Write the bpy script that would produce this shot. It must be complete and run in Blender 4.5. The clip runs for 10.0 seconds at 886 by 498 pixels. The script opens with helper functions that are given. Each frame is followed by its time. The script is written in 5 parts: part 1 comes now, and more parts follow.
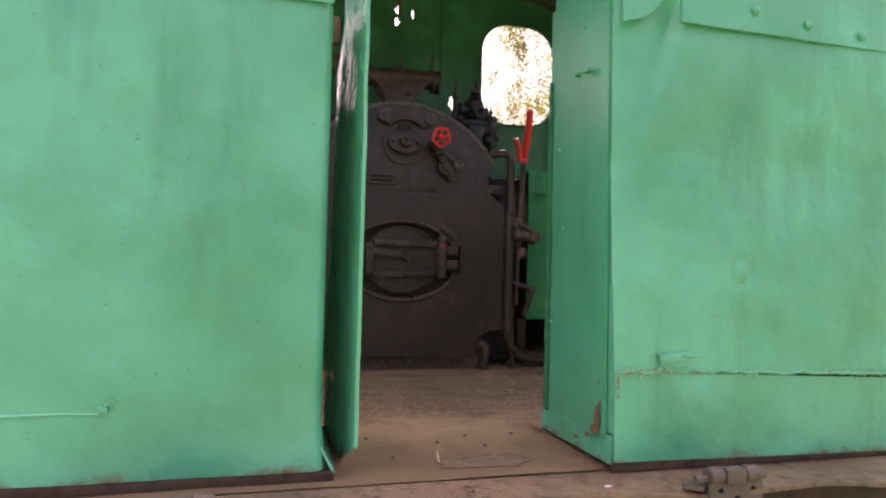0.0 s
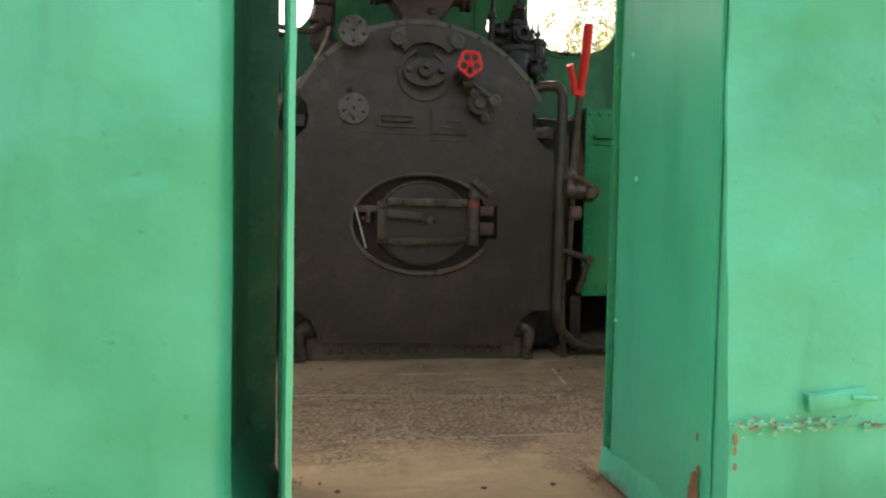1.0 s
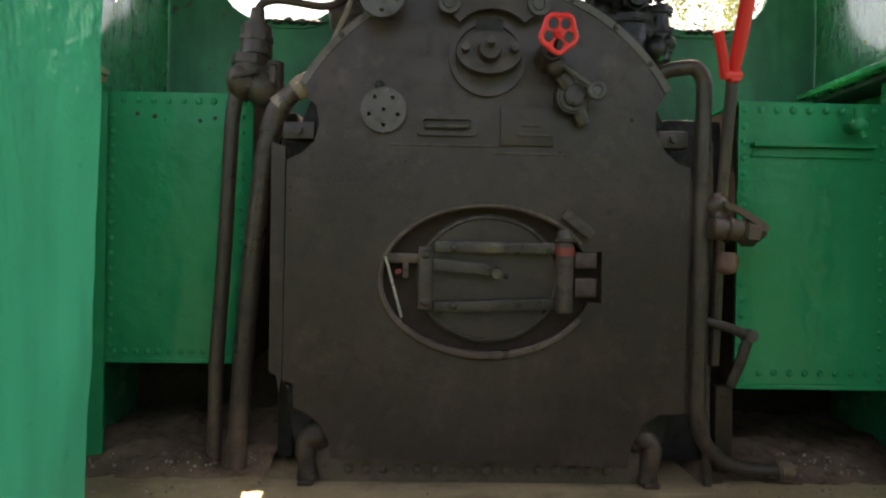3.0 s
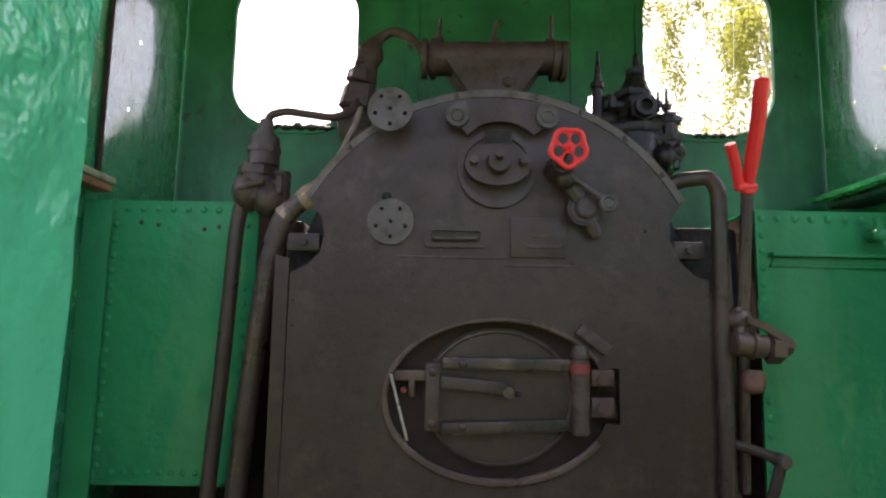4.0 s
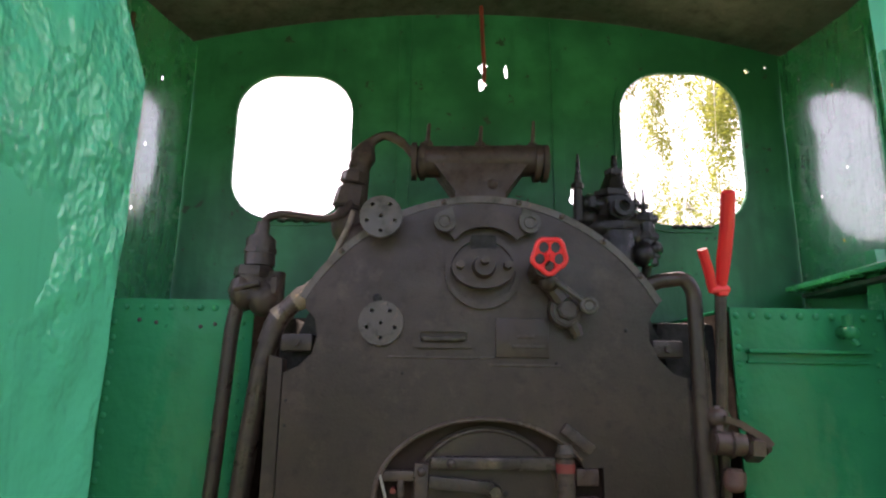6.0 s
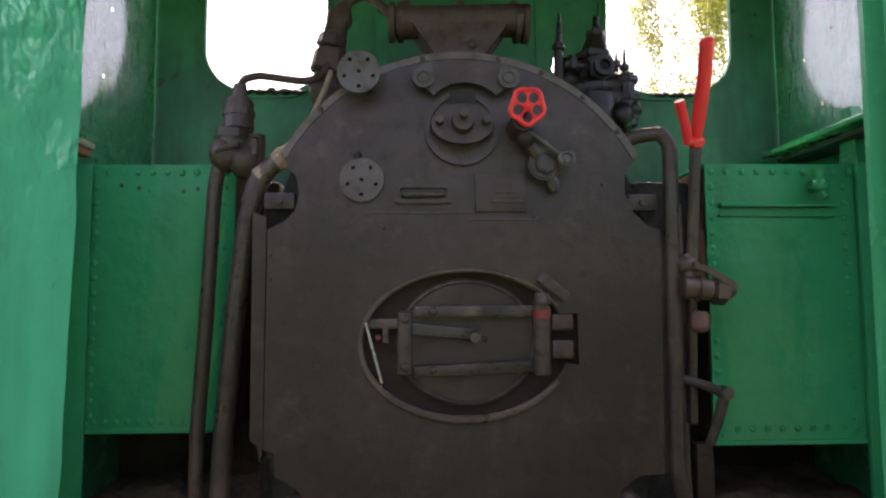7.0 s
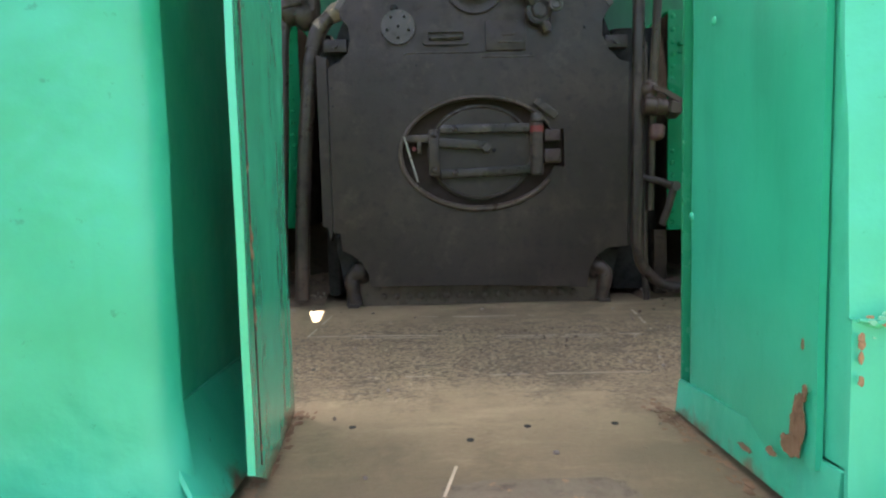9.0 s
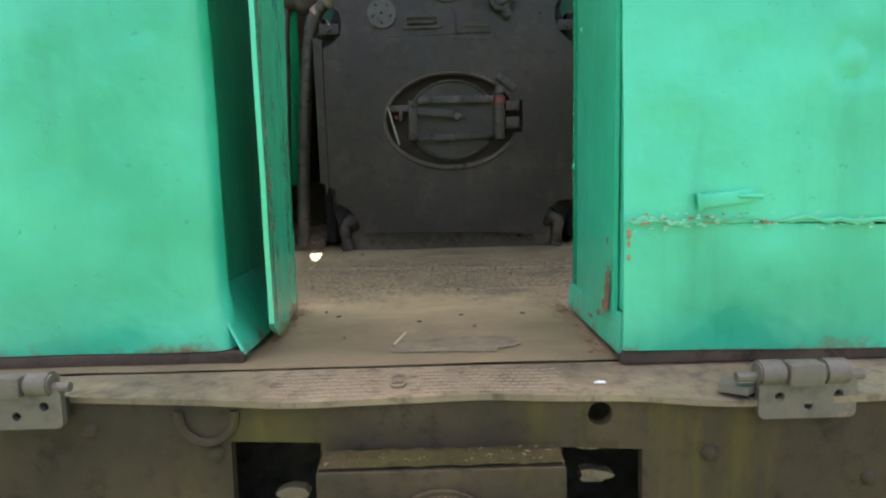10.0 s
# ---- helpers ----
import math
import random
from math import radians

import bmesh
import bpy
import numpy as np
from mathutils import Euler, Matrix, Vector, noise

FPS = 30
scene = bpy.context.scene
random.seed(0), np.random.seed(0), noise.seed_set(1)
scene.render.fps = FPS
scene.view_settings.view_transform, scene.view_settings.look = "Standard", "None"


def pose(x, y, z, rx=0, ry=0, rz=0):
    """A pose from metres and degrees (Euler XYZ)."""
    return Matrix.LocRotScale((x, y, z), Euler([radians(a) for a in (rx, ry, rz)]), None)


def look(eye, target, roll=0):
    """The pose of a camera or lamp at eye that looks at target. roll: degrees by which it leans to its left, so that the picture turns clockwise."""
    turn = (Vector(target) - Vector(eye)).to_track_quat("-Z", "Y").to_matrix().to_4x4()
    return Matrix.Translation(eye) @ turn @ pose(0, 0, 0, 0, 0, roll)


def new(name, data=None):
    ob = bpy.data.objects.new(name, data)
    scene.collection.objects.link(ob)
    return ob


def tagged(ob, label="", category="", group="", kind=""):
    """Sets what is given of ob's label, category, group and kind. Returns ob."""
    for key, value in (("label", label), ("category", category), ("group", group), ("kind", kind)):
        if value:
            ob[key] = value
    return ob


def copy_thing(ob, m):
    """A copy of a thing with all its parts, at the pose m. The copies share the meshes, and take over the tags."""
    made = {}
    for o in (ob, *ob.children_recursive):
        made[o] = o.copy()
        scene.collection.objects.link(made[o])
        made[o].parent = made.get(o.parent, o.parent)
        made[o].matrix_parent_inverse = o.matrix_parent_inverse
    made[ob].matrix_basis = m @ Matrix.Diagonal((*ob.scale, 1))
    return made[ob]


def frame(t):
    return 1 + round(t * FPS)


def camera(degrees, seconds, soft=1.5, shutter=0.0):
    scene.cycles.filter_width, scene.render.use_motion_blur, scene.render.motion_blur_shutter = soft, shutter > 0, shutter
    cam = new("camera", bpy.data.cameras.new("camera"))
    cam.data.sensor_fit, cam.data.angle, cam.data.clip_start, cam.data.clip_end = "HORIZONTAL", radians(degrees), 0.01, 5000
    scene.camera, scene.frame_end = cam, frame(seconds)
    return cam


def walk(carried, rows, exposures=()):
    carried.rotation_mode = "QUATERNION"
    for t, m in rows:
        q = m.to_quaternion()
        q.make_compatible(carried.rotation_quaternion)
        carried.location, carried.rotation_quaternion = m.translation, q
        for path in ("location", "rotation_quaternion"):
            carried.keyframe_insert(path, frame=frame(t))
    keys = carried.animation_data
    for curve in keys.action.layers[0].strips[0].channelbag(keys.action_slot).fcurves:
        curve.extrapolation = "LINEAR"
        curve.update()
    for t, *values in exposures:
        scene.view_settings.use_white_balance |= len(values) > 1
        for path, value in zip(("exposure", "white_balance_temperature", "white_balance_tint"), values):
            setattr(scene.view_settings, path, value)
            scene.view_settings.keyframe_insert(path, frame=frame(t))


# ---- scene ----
cam = camera(71.7, 10.0, soft=2.2)
PATH = [
    (0, (-0.538, -2.898, 0.488), (-0.038, -0.963, 0.558), 1.4),
    (0.5, (-0.37, -2.663, 0.475), (-0.119, -0.679, 0.495), 1.4),
    (1, (-0.289, -2.324, 0.526), (0.032, -0.351, 0.45), 1.1),
    (1.5, (-0.213, -2.09, 0.591), (0.03, -0.108, 0.472), 0.8),
    (2, (-0.130, -1.868, 0.588), (-0.155, 0.130, 0.496), 0.9),
    (3.5, (-0.137, -1.496, 0.648), (-0.075, 0.501, 0.747), 0.9),
    (4, (-0.138, -1.493, 0.701), (-0.125, 0.491, 0.953), 1.0),
    (4.5, (-0.136, -1.51, 0.752), (-0.097, 0.453, 1.136), 1.4),
    (5, (-0.128, -1.548, 0.807), (-0.115, 0.396, 1.276), 1.0),
    (6.5, (-0.124, -1.581, 0.794), (-0.079, 0.389, 1.137), 0.4),
    (7, (-0.105, -1.584, 0.66), (-0.034, 0.409, 0.806), -0.3),
    (7.5, (-0.081, -1.617, 0.565), (0.036, 0.379, 0.566), -1.4),
    (8, (-0.084, -1.753, 0.451), (-0.087, 0.244, 0.337), -0.6),
    (8.5, (-0.133, -1.94, 0.402), (-0.152, 0.058, 0.316), -1.3),
    (9, (-0.144, -2.122, 0.377), (-0.126, -0.129, 0.214), -1.4),
    (9.5, (-0.066, -2.362, 0.354), (0.028, -0.376, 0.137), -1.3),
    (10, (-0.045, -2.55, 0.349), (-0.04, -0.568, 0.08), -1.5),
]
EXPOSURES = [(0.0, 2.18, 8450, 42), (0.5, 2.53, 8400, 34), (1.0, 2.48, 8500, 18), (1.5, 2.38, 8600, 12), (2.0, 2.28, 8900, 0), (3.5, 2.74, 7800, 22), (5.0, 2.84, 7500, 29), (6.5, 2.82, 7500, 29), (7.0, 2.72, 7500, 28), (7.5, 2.74, 7900, 24), (8.0, 3.35, 7200, 18), (8.5, 3.52, 6900, 30), (9.0, 2.90, 6900, 12), (9.5, 2.44, 7000, 6), (10.0, 2.69, 7000, 8)]
walk(cam, [(t, look(eye, target, roll)) for t, eye, target, roll in PATH], EXPOSURES)

# ---- world, sun, exposure ----
SUN_DIR = Vector((0.045, -0.56, -1.40)).normalized()
world = bpy.data.worlds.new("world")
scene.world = world
world.use_nodes = True
wn = world.node_tree.nodes
sky = wn.new("ShaderNodeTexSky")
sky.sky_type = "NISHITA"
sky.sun_disc = False
sky.sun_elevation = radians(68)
sky.sun_rotation = radians(-4)
sky.air_density, sky.dust_density, sky.ozone_density = 0.8, 7.0, 1.0
wn["Background"].inputs["Strength"].default_value = 0.15
world.node_tree.links.new(sky.outputs[0], wn["Background"].inputs["Color"])
sun = new("sun", bpy.data.lights.new("sun", "SUN"))
sun.data.energy, sun.data.angle, sun.data.color = 4.5, radians(0.6), (1.0, 0.95, 0.87)
sun.matrix_world = look((0, 4, 9), Vector((0, 4, 9)) + SUN_DIR)


# ---- materials ----
def material(name):
    m = bpy.data.materials.new(name)
    m.use_nodes = True
    nt = m.node_tree
    return m, nt, nt.nodes["Principled BSDF"]


def node(nt, kind, **props):
    n = nt.nodes.new(kind)
    for k, v in props.items():
        if k in n.inputs:
            n.inputs[k].default_value = v
    return n


def noise_at(nt, scale, detail=4.0, rough=0.55, stretch=(1, 1, 1)):
    tc = nt.nodes.new("ShaderNodeTexCoord")
    mp = nt.nodes.new("ShaderNodeMapping")
    mp.inputs["Scale"].default_value = stretch
    n = node(nt, "ShaderNodeTexNoise", Scale=scale, Detail=detail, Roughness=rough)
    nt.links.new(tc.outputs["Object"], mp.inputs["Vector"])
    nt.links.new(mp.outputs[0], n.inputs["Vector"])
    return n


def ramp(nt, src, lo, hi):
    r = nt.nodes.new("ShaderNodeMapRange")
    r.inputs["From Min"].default_value, r.inputs["From Max"].default_value = lo, hi
    nt.links.new(src, r.inputs["Value"])
    return r.outputs["Result"]


def blend(nt, fac, a, b):
    m = nt.nodes.new("ShaderNodeMix")
    m.data_type = "RGBA"
    for sock, v in ((m.inputs[6], a), (m.inputs[7], b)):
        if isinstance(v, tuple):
            sock.default_value = (*v, 1)
        else:
            nt.links.new(v, sock)
    nt.links.new(fac, m.inputs[0])
    return m.outputs[2]


def bump(nt, bsdf, height, strength, dist, before=None):
    b = node(nt, "ShaderNodeBump", Strength=strength, Distance=dist)
    nt.links.new(height, b.inputs["Height"])
    if before:
        nt.links.new(before.outputs[0], b.inputs["Normal"])
    nt.links.new(b.outputs[0], bsdf.inputs["Normal"])
    return b


def painted(name, base, other, rough=0.35, lump=0.004, lump_scale=9.0, chips=0.70, rust=(0.16, 0.07, 0.035), streak=True, orange=0.35, fade=0.0, crust=None, shine=0.5, foot=None, drip=0.0):
    """Brush-painted sheet steel: uneven colour, runs, lumps, and chips down to rust."""
    m, nt, bsdf = material(name)
    bsdf.inputs["Specular IOR Level"].default_value = shine
    big = noise_at(nt, 2.3, 3)
    runs = noise_at(nt, 7.0, 4, 0.6, (1, 1, 0.16) if streak else (1, 1, 1))
    fine = noise_at(nt, 70.0, 4, 0.6)
    spots = noise_at(nt, 16.0, 6, 0.62)
    col = blend(nt, ramp(nt, big.outputs[0], 0.38, 0.62), base, other)
    mid = tuple(0.74 * v for v in base)
    blot = noise_at(nt, 5.5, 5, 0.62)
    col = blend(nt, ramp(nt, blot.outputs[0], 0.42, 0.75), col, tuple(min(0.9, fade + 1.12 * v) for v in base))
    col = blend(nt, ramp(nt, runs.outputs[0], 0.54, 0.84), col, mid)
    flecks = noise_at(nt, 38.0, 4, 0.7)
    col = blend(nt, ramp(nt, flecks.outputs[0], 0.66, 0.74), col, mid)
    col = blend(nt, ramp(nt, spots.outputs[0], chips, chips + 0.03), col, rust)
    if foot is not None:
        # rust creeping up from the lower edge
        tc = nt.nodes.new("ShaderNodeTexCoord")
        sep = nt.nodes.new("ShaderNodeSeparateXYZ")
        nt.links.new(tc.outputs["Object"], sep.inputs[0])
        creep = noise_at(nt, 11.0, 6, 0.7)
        add = nt.nodes.new("ShaderNodeMath")
        add.operation = "MULTIPLY_ADD"
        add.inputs[1].default_value = -0.16
        nt.links.new(creep.outputs[0], add.inputs[0])
        nt.links.new(sep.outputs["Z"], add.inputs[2])
        col = blend(nt, ramp(nt, add.outputs[0], foot, foot - 0.03), col, (0.13, 0.075, 0.04))
    nt.links.new(col, bsdf.inputs["Base Color"])
    rr = nt.nodes.new("ShaderNodeMapRange")
    rr.inputs["To Min"].default_value, rr.inputs["To Max"].default_value = max(0.05, rough - 0.08), rough + 0.16
    nt.links.new(spots.outputs[0], rr.inputs["Value"])
    nt.links.new(rr.outputs[0], bsdf.inputs["Roughness"])
    lumps = noise_at(nt, lump_scale, 3, 0.5)
    height = lumps.outputs[0]
    if crust is not None:
        # thick runs of old paint on the upper part only
        tc = nt.nodes.new("ShaderNodeTexCoord")
        sep = nt.nodes.new("ShaderNodeSeparateXYZ")
        nt.links.new(tc.outputs["Object"], sep.inputs[0])
        mul = nt.nodes.new("ShaderNodeMath")
        mul.operation = "MULTIPLY"
        nt.links.new(height, mul.inputs[0])
        nt.links.new(ramp(nt, sep.outputs["Z"], crust - 0.25, crust + 0.15), mul.inputs[1])
        some = nt.nodes.new("ShaderNodeMath")
        some.operation = "MULTIPLY"
        nt.links.new(mul.outputs[0], some.inputs[0])
        nt.links.new(ramp(nt, blot.outputs[0], 0.40, 0.60), some.inputs[1])
        height = some.outputs[0]
    b1 = bump(nt, bsdf, height, 1.0, lump)
    if drip:
        # sagging runs of thick paint
        sag = noise_at(nt, 32.0, 4, 0.6, (1, 1, 0.22))
        b1 = bump(nt, bsdf, sag.outputs[0], 0.8, drip, b1)
    bump(nt, bsdf, fine.outputs[0], orange, 0.0012, b1)
    return m


def sooty(name, base, dust, rough=0.6, metal=0.0, dusty=(0.5, 0.75), fine_d=0.0012, scuff=None, shine=0.5, mottle=1.0):
    """Black heat-worn iron with brown dust and soot."""
    m, nt, bsdf = material(name)
    big = noise_at(nt, 3.5, 5, 0.6)
    mid = noise_at(nt, 26.0, 5, 0.65)
    fine = noise_at(nt, 150.0, 3, 0.6)
    grease = noise_at(nt, 13.0, 6, 0.68)
    flake = noise_at(nt, 48.0, 6, 0.72)
    col = blend(nt, ramp(nt, big.outputs[0], *dusty), base, dust)
    dark = tuple((1 - 0.5 * mottle) * v for v in base)
    col = blend(nt, ramp(nt, mid.outputs[0], 0.52, 0.72), col, dark)
    if scuff:
        sc = noise_at(nt, 8.0, 6, 0.72)
        col = blend(nt, ramp(nt, sc.outputs[0], 0.54, 0.74), col, scuff)
    # rubbed and rust-tinged flakes
    bare = tuple(min(0.8, (1 + k * mottle) * v) for k, v in zip((0.9, 0.45, 0.2), base))
    col = blend(nt, ramp(nt, flake.outputs[0], 0.60, 0.68), col, bare)
    nt.links.new(col, bsdf.inputs["Base Color"])
    bsdf.inputs["Metallic"].default_value = metal
    bsdf.inputs["Specular IOR Level"].default_value = shine
    rr = nt.nodes.new("ShaderNodeMapRange")
    rr.inputs["From Min"].default_value, rr.inputs["From Max"].default_value = 0.36, 0.64
    rr.inputs["To Min"].default_value, rr.inputs["To Max"].default_value = max(0.16, rough - 0.24 * mottle), min(1.0, rough + 0.2 * mottle)
    nt.links.new(grease.outputs[0], rr.inputs["Value"])
    nt.links.new(rr.outputs[0], bsdf.inputs["Roughness"])
    b1 = bump(nt, bsdf, mid.outputs[0], 0.7 * mottle, 0.004)
    bump(nt, bsdf, fine.outputs[0], 0.7, fine_d, b1)
    return m


GREEN_OUT = painted("green_paint_weathered", (0.014, 0.33, 0.192), (0.045, 0.47, 0.315), 0.30, 0.012, 6.5, 0.76, fade=0.018, foot=-0.05, orange=0.5, shine=0.6)
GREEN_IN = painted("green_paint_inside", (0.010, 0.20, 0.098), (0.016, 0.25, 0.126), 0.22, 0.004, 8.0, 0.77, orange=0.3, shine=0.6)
GREEN_GLOSS = painted("green_paint_glossy", (0.010, 0.19, 0.09), (0.020, 0.25, 0.125), 0.22, 0.006, 13.0, 0.77, orange=0.6, shine=1.0, drip=0.009)
GREEN_GLOSS.node_tree.nodes["Principled BSDF"].inputs["Coat Weight"].default_value = 1.0
GREEN_GLOSS.node_tree.nodes["Principled BSDF"].inputs["Coat IOR"].default_value = 2.0
GREEN_GLOSS.node_tree.nodes["Principled BSDF"].inputs["Coat Roughness"].default_value = 0.12
# front wall green: smoke blotches on a base darkened for its dim light
GREEN_WALL = painted("green_paint_smoky_dim", (0.005, 0.085, 0.042), (0.013, 0.170, 0.085), 0.36, 0.005, 9.0, 0.64, (0.030, 0.050, 0.034), orange=0.6, shine=0.3, drip=0.002)
GREEN_BOLT = painted("green_paint_bolts", (0.015, 0.36, 0.21), (0.03, 0.42, 0.27), 0.32, 0.001, 30.0, 0.9)
GREEN_POST = painted("green_paint_post", (0.012, 0.33, 0.19), (0.022, 0.40, 0.25), 0.30, 0.005, 6.0, 0.86, shine=0.6, foot=-0.045)
GREEN_TANK = painted("green_paint_tank", (0.003, 0.205, 0.084), (0.006, 0.27, 0.112), 0.17, 0.008, 11.0, 0.765, orange=0.3, shine=0.15, drip=0.001)
# left post green, mixed brighter than the right post's to make up its light
GREEN_LEAF = painted("green_paint_lumpy", (0.022, 0.40, 0.235), (0.045, 0.48, 0.305), 0.18, 0.014, 15.0, 0.9, crust=0.80, orange=0.25, shine=0.9, foot=-0.04)
RUSTY = sooty("rusty_steel", (0.17, 0.075, 0.04), (0.30, 0.17, 0.09), 0.75, 0.1, (0.4, 0.65), 0.003)
BLACK = sooty("black_iron_plate", (0.033, 0.0215, 0.017), (0.068, 0.043, 0.032), 0.46, 0.0, (0.44, 0.8), scuff=(0.078, 0.053, 0.041), shine=0.4, mottle=0.5)
IRON = sooty("dark_iron", (0.040, 0.028, 0.022), (0.11, 0.072, 0.052), 0.5, 0.1, (0.45, 0.75))
WORN = sooty("worn_steel", (0.070, 0.061, 0.055), (0.10, 0.080, 0.068), 0.45, 0.3, (0.45, 0.75))
# near-black for sooted iron, and for the dark painted into holes and gaps
SOOT_GAPS = sooty("soot", (0.012, 0.011, 0.010), (0.03, 0.025, 0.02), 0.85)
# pale lagging, its colour raised to stand for window light
LAG_LIT = sooty("sunlit_pipe_lagging", (0.38, 0.29, 0.21), (0.18, 0.13, 0.095), 0.85, 0, (0.45, 0.7), 0.003)
def beam_material():
    """Grimy brown steel with yellow-green moss runs."""
    m = sooty("grimy_beam", (0.034, 0.026, 0.018), (0.058, 0.043, 0.026), 0.8, 0.0, (0.42, 0.68), shine=0.15, mottle=0.5)
    nt = m.node_tree
    bsdf = nt.nodes["Principled BSDF"]
    was = bsdf.inputs["Base Color"].links[0].from_socket
    runs = noise_at(nt, 9.0, 5, 0.6, (1, 1, 0.10))
    patch = noise_at(nt, 2.4, 3, 0.5)
    both = nt.nodes.new("ShaderNodeMath")
    both.operation = "MULTIPLY"
    nt.links.new(ramp(nt, runs.outputs[0], 0.46, 0.66), both.inputs[0])
    nt.links.new(ramp(nt, patch.outputs[0], 0.48, 0.60), both.inputs[1])
    nt.links.new(blend(nt, both.outputs[0], was, (0.070, 0.058, 0.016)), bsdf.inputs["Base Color"])
    return m


BEAM = beam_material()
BASE = sooty("grimy_base_angle", (0.045, 0.028, 0.018), (0.10, 0.06, 0.035), 0.8)
BULK = sooty("dark_brown_plate", (0.040, 0.028, 0.020), (0.075, 0.052, 0.036), 0.85, shine=0.15)
CEILING = sooty("smoke_stained_ceiling", (0.045, 0.042, 0.036), (0.03, 0.026, 0.022), 0.7)
RED = painted("red_paint", (0.82, 0.035, 0.035), (0.76, 0.03, 0.035), 0.35, 0.001, 20.0, 0.78, (0.2, 0.03, 0.02), False)
DARKRED = painted("dull_red_paint", (0.22, 0.03, 0.025), (0.16, 0.03, 0.025), 0.5, 0.001, 20.0, 0.66, (0.06, 0.03, 0.02), False)
MOSS = sooty("mossy_grime", (0.040, 0.028, 0.016), (0.034, 0.032, 0.011), 0.9, 0, (0.4, 0.6), 0.005, shine=0.15)
DIRT = sooty("coal_dirt", (0.12, 0.075, 0.05), (0.24, 0.155, 0.105), 0.95, 0, (0.4, 0.65), 0.006)


def floor_material():
    """Brown worn steel; a broad band across the middle keeps its coarse, gritty tread."""
    m, nt, bsdf = material("worn_floor_plate")
    big = noise_at(nt, 2.6, 5, 0.6)
    streak = noise_at(nt, 9.0, 5, 0.65, (0.35, 1.6, 1))
    fine = noise_at(nt, 115.0, 4, 0.7)
    grit = noise_at(nt, 120.0, 4, 0.66, (0.7, 1.15, 1))
    clot = noise_at(nt, 6.0, 4, 0.6)
    tc = nt.nodes.new("ShaderNodeTexCoord")
    sep = nt.nodes.new("ShaderNodeSeparateXYZ")
    nt.links.new(tc.outputs["Object"], sep.inputs[0])
    def op(kind, a, b):
        n = nt.nodes.new("ShaderNodeMath")
        n.operation = kind
        for sock, v in zip(n.inputs, (a, b)):
            if isinstance(v, (int, float)):
                sock.default_value = v
            else:
                nt.links.new(v, sock)
        return n.outputs[0]
    off = op("ABSOLUTE", op("ADD", sep.outputs["Y"], 0.62), 0)
    band = ramp(nt, op("ADD", off, op("MULTIPLY", clot.outputs[0], 0.5)), 0.66, 0.46)
    col = blend(nt, ramp(nt, big.outputs[0], 0.38, 0.64), (0.39, 0.285, 0.165), (0.24, 0.172, 0.100))
    col = blend(nt, ramp(nt, streak.outputs[0], 0.52, 0.75), col, (0.46, 0.345, 0.205))
    stain = noise_at(nt, 4.2, 6, 0.7)
    col = blend(nt, op("MULTIPLY", ramp(nt, stain.outputs[0], 0.52, 0.62), 0.55), col, (0.125, 0.092, 0.052))
    clump = noise_at(nt, 21.0, 5, 0.7, (0.7, 1.3, 1))
    col = blend(nt, op("MULTIPLY", ramp(nt, clump.outputs[0], 0.50, 0.62), op("ADD", op("MULTIPLY", band, 0.55), 0.12)), col, (0.105, 0.076, 0.050))
    # gritty tread: hollows hold dark dirt, the tops are scoured pale
    dark = op("MULTIPLY", ramp(nt, grit.outputs[0], 0.50, 0.56), op("ADD", op("MULTIPLY", band, 0.78), 0.10))
    col = blend(nt, dark, col, (0.070, 0.052, 0.034))
    pale = op("MULTIPLY", ramp(nt, grit.outputs[0], 0.42, 0.36), op("ADD", op("MULTIPLY", band, 0.6), 0.10))
    col = blend(nt, pale, col, (0.62, 0.50, 0.35))
    specks = op("MULTIPLY", ramp(nt, fine.outputs[0], 0.62, 0.70), op("ADD", op("MULTIPLY", band, 0.5), 0.25))
    col = blend(nt, specks, col, (0.55, 0.44, 0.31))
    # darker brown towards the doorway, with an uneven edge
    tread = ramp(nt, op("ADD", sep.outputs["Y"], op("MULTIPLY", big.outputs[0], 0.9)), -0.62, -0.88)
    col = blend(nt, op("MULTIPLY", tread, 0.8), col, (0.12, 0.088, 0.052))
    nt.links.new(col, bsdf.inputs["Base Color"])
    bsdf.inputs["Roughness"].default_value = 0.62
    b1 = bump(nt, bsdf, op("MULTIPLY", grit.outputs[0], op("ADD", band, 0.15)), 0.9, 0.010)
    bump(nt, bsdf, fine.outputs[0], 0.6, 0.0015, b1)
    return m


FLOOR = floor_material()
LIP = sooty("worn_lip_plate", (0.105, 0.079, 0.052), (0.20, 0.150, 0.098), 0.6, 0, (0.4, 0.65), 0.002)
SCRATCH = sooty("scoured_steel", (0.52, 0.42, 0.30), (0.36, 0.28, 0.19), 0.55, 0.0, mottle=0.3)


def ground_material():
    m, nt, bsdf = material("gravel_and_grass")
    a = noise_at(nt, 0.5, 6, 0.65)
    b = noise_at(nt, 30.0, 4, 0.7)
    col = blend(nt, ramp(nt, a.outputs[0], 0.30, 0.46), (0.20, 0.18, 0.15), (0.06, 0.10, 0.028))
    col = blend(nt, ramp(nt, b.outputs[0], 0.5, 0.7), col, (0.10, 0.085, 0.065))
    nt.links.new(col, bsdf.inputs["Base Color"])
    bsdf.inputs["Roughness"].default_value = 0.95
    bump(nt, bsdf, b.outputs[0], 1.0, 0.03)
    return m


GROUND = ground_material()


